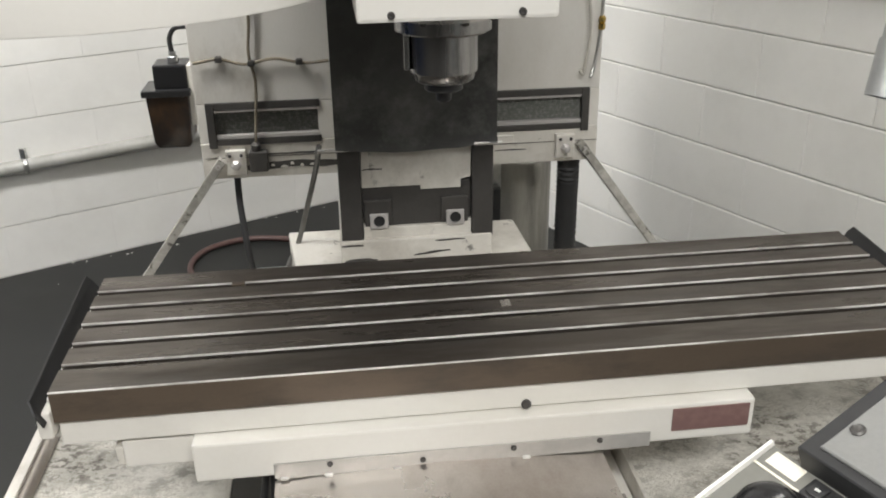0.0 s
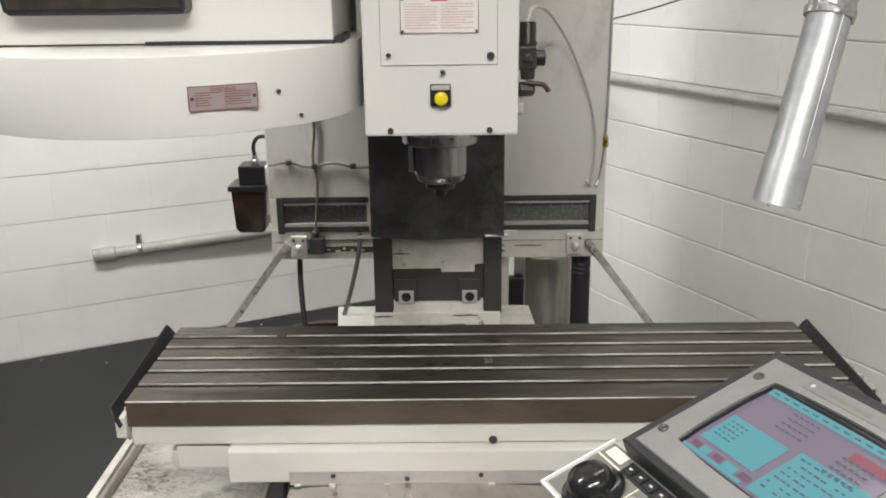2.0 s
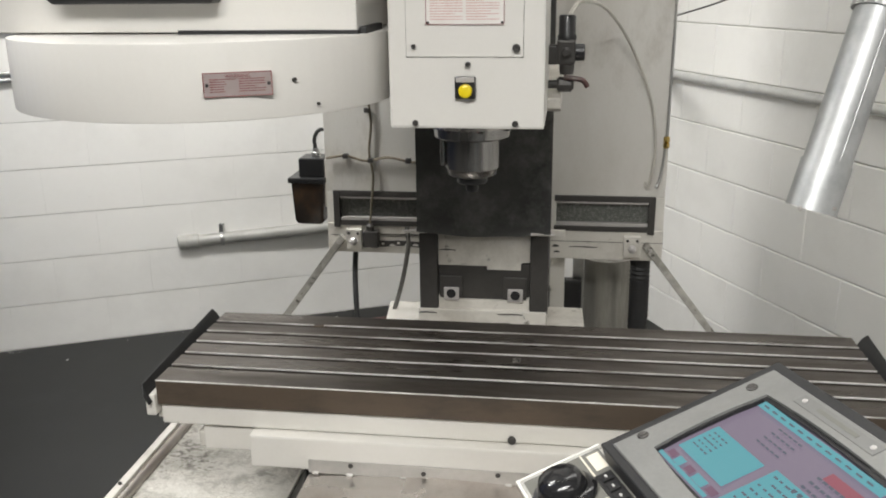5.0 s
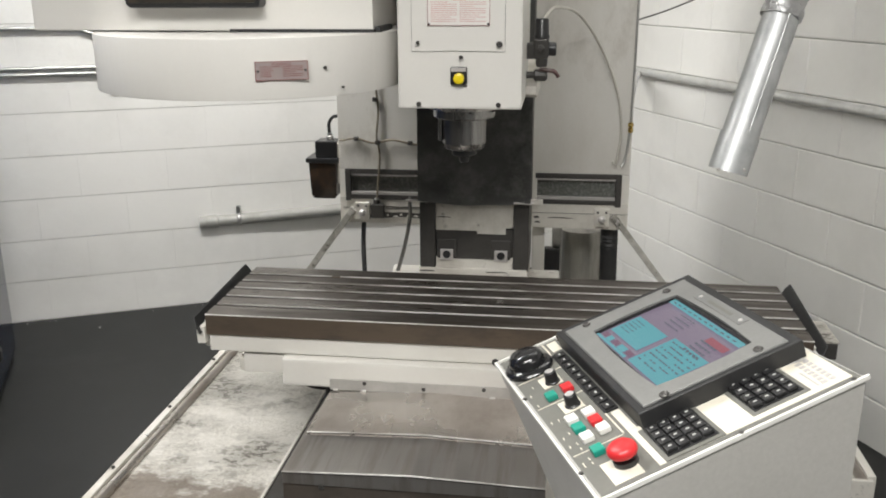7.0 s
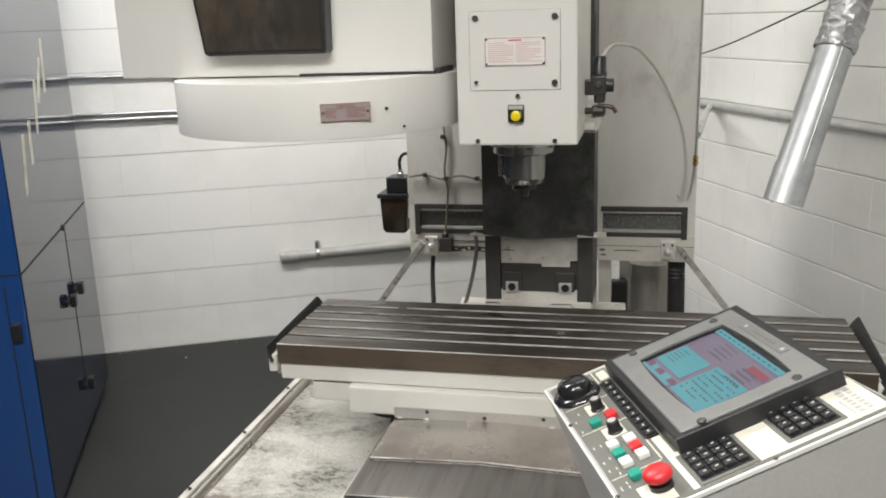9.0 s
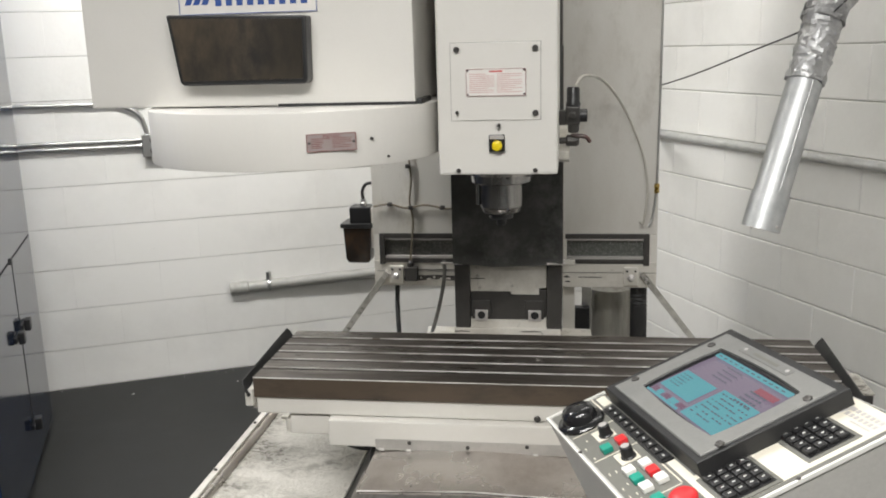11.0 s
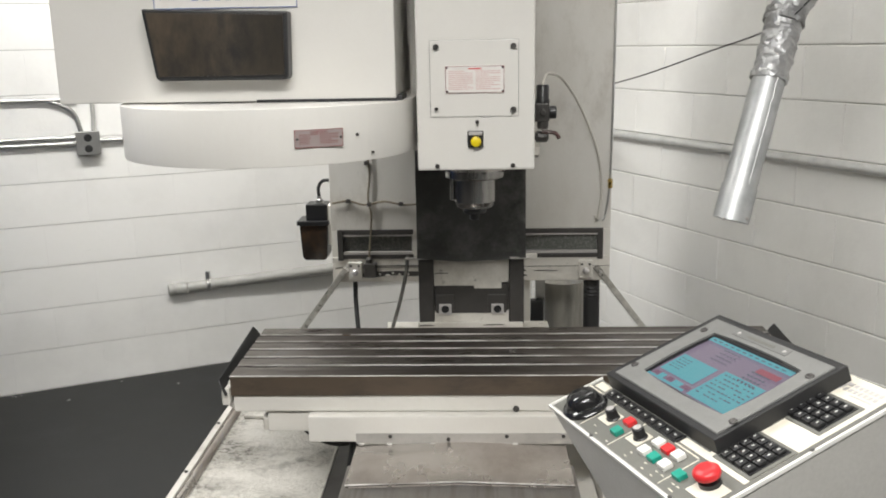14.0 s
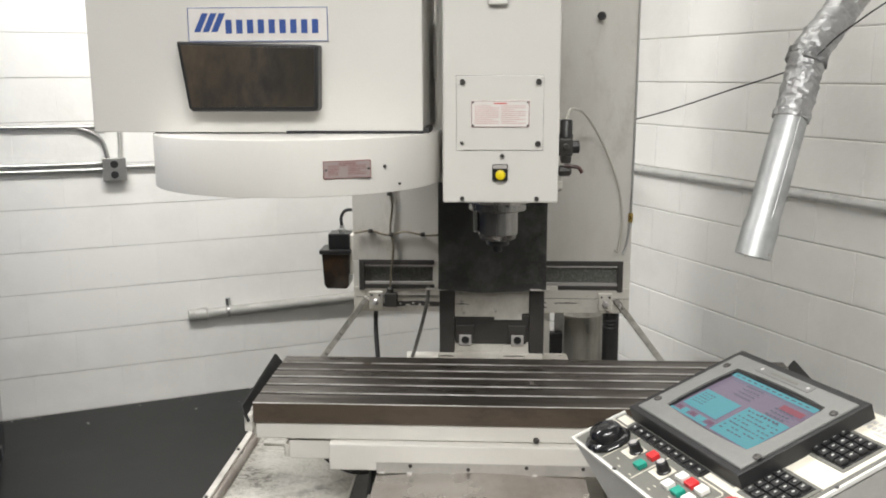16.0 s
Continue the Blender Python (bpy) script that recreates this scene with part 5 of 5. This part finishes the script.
MOUTH = Vector((0.256, 0.150, 0.953)).normalized()     # the mouth is cut aslant
part("duct_collar", hollow([D0, D0 + DD * 0.085], DR + 0.003, cut=MOUTH), GALV, duct, "dented galvanised collar", smooth=True)
part("duct_seam", tube([D0 + DD * 0.09 + Vector((0.010, -DR, 0.010)), D1 + Vector((0.010, -DR, 0.010))], 0.0012, 6), GALV, duct)


def crumpled(points, r, seed):
    n = 44
    one = tube(points, lambda s: r + 0.0022 * abs((s * 19) % 1.0 - 0.5), n, 24)
    for i, v in enumerate(one.verts):
        p = v.co
        wrap = 0.0022 * ((p.dot(DD) * 26 + (i % n) / n) % 1.0)      # overlapping turns of tape
        far = Vector((noise.noise(p * 42 + Vector((seed, 0, 0))), noise.noise(p * 42 + Vector((0, seed, 0))), noise.noise(p * 46)))
        near = Vector((noise.noise(p * 120 + Vector((seed, 3, 0))), noise.noise(p * 120 + Vector((0, seed, 3))), noise.noise(p * 130)))
        v.co += far * 0.0024 + near * 0.0022 + wrap * far.normalized()
    return one


part("foil_elbow", crumpled([D1 - DD * 0.012, D1 + DD * 0.06, D1 + DD * 0.13, D2, D2 + (D3 - D2) * 0.35, D3], DR + 0.003, 4), FOIL, duct, "crumpled foil tape round the elbow")
part("foil_flap", crumpled([D2 - DD * 0.030, D2 - DD * 0.015, D2 + DD * 0.004], DR + 0.0085, 9), FOIL, duct, "loose torn turn of foil tape")
part("upper_pipe", tube([D3, D3 + (D4 - D3) * 0.3, D4, D4 + Vector((0.05, 0.03, 0.95))], DR, 24), GALV, duct, smooth=True)
for s in (-0.030, 0.026):
    part("collar_rivet", lathe([(0.004, 0), (0.004, 0.002), (0.001, 0.003)], D0 + DD * 0.012 + Vector((s, -0.036, 0.0)), 8, (0, -1, 0)), BRIGHT, duct)
wire = thing("tie_wire", (0.6, 2.2, 1.6), "thin dark wire from the panel to the duct and beyond", "wire")
part("wire", tube([(0.483, 2.37, 1.479), (0.56, 2.15, 1.52), (0.66, 1.85, 1.585), (0.752, 1.50, 1.655), (0.86, 1.52, 1.74), (1.05, 1.55, 1.86), (1.4, 1.7, 2.0)], 0.0022, 6), RUBBER, wire)

# ---- wall fittings ----
def on_left(a, z, off=0.0):
    return ML @ Vector((a, off, z))


def on_right(b, z, off=0.0):
    return MR @ Vector((b, off, z))


def left_a(p):
    return (Vector((p[0], p[1], 0)) - CORNER).dot(ALONG_L)


pipe = thing("wall_pipe", (-1.5, 3.5, 0.45), "old cream-painted iron pipe stub with coupling on the wall", "pipe")
pa, pb = Vector((-1.560, 3.50, 0.435)), Vector((-0.20, 4.08, 0.475))
pd = (pb - pa).normalized()
part("run", rod(pa + pd * 0.06, pb, 0.026, seg=24), CONDUIT, pipe, smooth=True)
part("coupling", lathe([(0.024, 0), (0.031, 0.004), (0.031, 0.03), (0.029, 0.034), (0.031, 0.038), (0.033, 0.090), (0.026, 0.098)], pa, 24, pd), CONDUIT, pipe, smooth=True)
part("union", lathe([(0.027, 0), (0.031, 0.003), (0.031, 0.016), (0.027, 0.02)], pa + pd * 0.19, 20, pd), EMT, pipe, smooth=True)
part("strap", box((-0.01, -0.01, 0), (0.01, 0.012, 0.05), 0.003, Matrix.Translation(pa + pd * 0.2 + Vector((0, 0, 0.018)))), EMT, pipe)

A = left_a((-1.839, 3.381))
ob = thing("outlet_box", on_left(A, 1.20), "grey metal outlet box with two round sockets", "outlet")
part("box", box((A - 0.052, 0.002, 1.145), (A + 0.052, 0.05, 1.25), 0.006, ML), EMT, ob)
part("cover", box((A - 0.054, 0.048, 1.143), (A + 0.054, 0.054, 1.252), 0.004, ML), EMT, ob)
for z in (1.222, 1.172):
    c = lathe([(0.018, 0), (0.018, 0.003), (0.015, 0.004)], ML @ Vector((A, 0.053, z)), 20, ALONG_R)
    part("socket", c, BLACK, ob)
for name, pts, r, label in (
    ("wall_conduit", [(A + 2.9, 1.210), (A + 0.05, 1.196)], 0.011, "steel electrical conduit along the wall"),
    ("wall_conduit", [(A + 2.9, 1.238), (A + 0.05, 1.224)], 0.0095, "steel electrical conduit along the wall"),
    ("wall_conduit", [(A - 0.05, 1.205), (A - 0.9, 1.200)], 0.011, "steel electrical conduit along the wall"),
    ("wall_conduit", [(A + 2.9, 1.432), (A + 0.26, 1.402), (A + 0.15, 1.395), (A + 0.055, 1.345), (A + 0.025, 1.25)], 0.0105, "bent conduit rising from the outlet box"),
    ("wall_conduit", [(A - 0.03, 1.25), (A - 0.035, 1.45), (A - 0.035, 2.6)], 0.0095, "painted conduit rising from the outlet box")):
    w = thing(name, on_left(pts[0][0], pts[0][1]), label, "conduit", "left wall conduits")
    part("tube", tube([on_left(a, z, 0.02) for a, z in pts], r, 12), EMT if "rising from the outlet box" not in label or "bent" in label else CONDUIT, w, smooth=True)
rc = thing("wall_conduit", on_right(0.5, 1.17), "thick galvanised conduit along the block wall", "conduit", "right wall conduits")
part("tube", tube([on_right(0.45, 1.176, 0.025), on_right(0.85, 1.176, 0.025), on_right(4.5, 1.168, 0.025)], 0.019, 14), PALESTEEL, rc, smooth=True)
part("elbow", tube([on_right(0.78, 1.176, 0.03), on_right(0.72, 1.168, 0.07), (0.50, 2.80, 1.16)], 0.014, 12), PALESTEEL, rc, smooth=True)

# ---- blue machine cabinet against the left-hand wall ----
cab = thing("machine_cabinet", (-1.98, 2.3, 0), "large glossy blue enamelled machine cabinet with doors", "cabinet")
CA = (Vector((-1.60, 1.60, 0)) - CORNER).dot(ALONG_L)
CB0, CB1 = 0.42, (Vector((-1.575, 1.566, 0)) - CORNER).dot(ALONG_R)
CMX = ML
CLEN = 1.9
part("body", box((CA, CB0, 0.03), (CA + CLEN, CB1, 2.3), 0.006, CMX), BLUE, cab, "bright blue enamel body")
part("plinth", box((CA + 0.02, CB0, 0.0), (CA + CLEN, CB1 - 0.02, 0.035), 0, CMX), SEAM, cab)
side_door = part("side_panel", box((CA - 0.003, CB0 + 0.004, 0.035), (CA - 0.0005, CB1 - 0.004, 2.295), 0.001, CMX), BLUESIDE, cab, "mirror-glossy blue side door, its shade put into the colour")
part("door_seam", box((CA - 0.0045, CB0 + 0.02, 0.875), (CA - 0.0028, CB1 - 0.01, 0.881), 0, CMX), SEAM, side_door)
part("door_seam", box((CA - 0.0045, 0.935, 0.20), (CA - 0.0028, 0.940, 0.876), 0, CMX), SEAM, side_door)
for b, z in ((0.875, 0.600), (1.045, 0.597), (0.93, 0.205)):
    lt = part("latch", box((CA - 0.012, b - 0.055, z - 0.011), (CA - 0.003, b + 0.055, z + 0.011), 0.004, CMX), BLACK, cab, "black latch")
    part("latch_knob", box((CA - 0.034, b - 0.022, z - 0.024), (CA - 0.010, b + 0.022, z + 0.024), 0.006, CMX), BLACK, lt)
part("rivet", box((CA - 0.010, 0.95, 0.862), (CA - 0.003, 0.975, 0.886), 0.003, CMX), BLACK, side_door)
part("front_seam", box((CA + 0.05, CB1 - 0.001, 0.05), (CA + 0.054, CB1 + 0.0012, 0.84), 0, CMX), SEAM, cab)
part("front_seam", box((CA, CB1 - 0.001, 0.876), (CA + CLEN, CB1 + 0.0012, 0.881), 0, CMX), SEAM, cab)
part("latch", box((CA + 0.02, CB1, 0.66), (CA + 0.05, CB1 + 0.02, 0.72), 0.004, CMX), BLACK, cab)
PALE = mat("pale_emblem", (0.46, 0.44, 0.36), 0.4, second=(0.28, 0.27, 0.24), amount=0.8, scale=14.0, bump=0.0)
# faded emblem: leaning shapes that climb away from the front edge
for b, z, w, h in ((1.42, 1.19, 0.10, 0.20), (1.29, 1.25, 0.13, 0.15), (1.13, 1.36, 0.10, 0.19), (1.02, 1.45, 0.06, 0.16), (0.92, 1.50, 0.12, 0.20)):
    lt = prism([(b - w / 2 + 0.06, z - h / 2), (b - w / 2 + 0.10, z - h / 2), (b + w / 2 - 0.06, z + h / 2), (b + w / 2 - 0.10, z + h / 2)], "x", CA - 0.0042, CA - 0.0032, m=CMX)
    part("emblem", lt, PALE, side_door, "faded pale emblem shape")

# ---- blocks of the two walls, each proud of its joints ----
BL, BH = 0.4064, 0.2032


def block_mesh(w, h, vcham, vdeep, deep=CORE, cham=0.0042, vgap=0.0002, hgap=0.0016):
    one = bmesh.new()
    x0, x1, z0, z1 = vgap, w - vgap, hgap, h - hgap
    back = [one.verts.new(p) for p in ((x0, -deep - 0.004, z0), (x1, -deep - 0.004, z0), (x1, -deep - 0.004, z1), (x0, -deep - 0.004, z1))]
    mid = [one.verts.new(p) for p in ((x0, -vdeep, z0), (x1, -vdeep, z0), (x1, -vdeep, z1), (x0, -vdeep, z1))]
    top = [one.verts.new(p) for p in ((x0 + vcham, 0, z0 + cham), (x1 - vcham, 0, z0 + cham), (x1 - vcham, 0, z1 - cham), (x0 + vcham, 0, z1 - cham))]
    for a, b in ((back, mid), (mid, top)):
        for i in range(4):
            one.faces.new((a[i], a[(i + 1) % 4], b[(i + 1) % 4], b[i]))
    one.faces.new(top)
    return one


FLUSH = mesh_of(block_mesh(BL, BH, 0.0006, 0.0005), "block", BLOCK)
JOINTED = mesh_of(block_mesh(BL, BH, 0.0034, 0.0030), "block", BLOCK)


def lay_blocks(wall, full, m, length, z_joint, first, courses, near):
    """Running bond: whole blocks as pieces over the near stretch, the rest as one mesh."""
    rnd = random.Random(int(length * 100))
    z0 = z_joint % BH - BH
    verts, faces = [], []
    for c in range(courses):
        z = z0 + c * BH
        x = first + (BL / 2 if c % 2 else 0)
        while x + BL < length:
            mm = m @ Matrix.Translation((x, rnd.uniform(-0.0003, 0.0003), z))
            if near[0] < x < near[1] and near[2] <= z < near[3]:
                ob = new("block", full)
                ob.parent = wall
                ob.matrix_parent_inverse = wall.matrix_world.inverted()
                ob.matrix_basis = mm
            else:
                base = len(verts)
                verts.extend([tuple(mm @ v.co) for v in full.vertices])
                faces.extend([tuple(base + i for i in p.vertices) for p in full.polygons])
            x += BL
    me = bpy.data.meshes.new("far_blocks")
    me.from_pydata(verts, [], faces)
    me.materials.append(BLOCK)
    far = new("far_blocks", me)
    far.parent = wall
    far["kind"] = "stuff"


lay_blocks(wall_left, FLUSH, ML, ROOM_A, 0.409, -0.2032, 18, (-0.2, 3.6, -0.3, 2.2))
lay_blocks(wall_right, JOINTED, MR, ROOM_B, 0.581, -0.252, 18, (-0.2, 3.6, -0.3, 2.2))
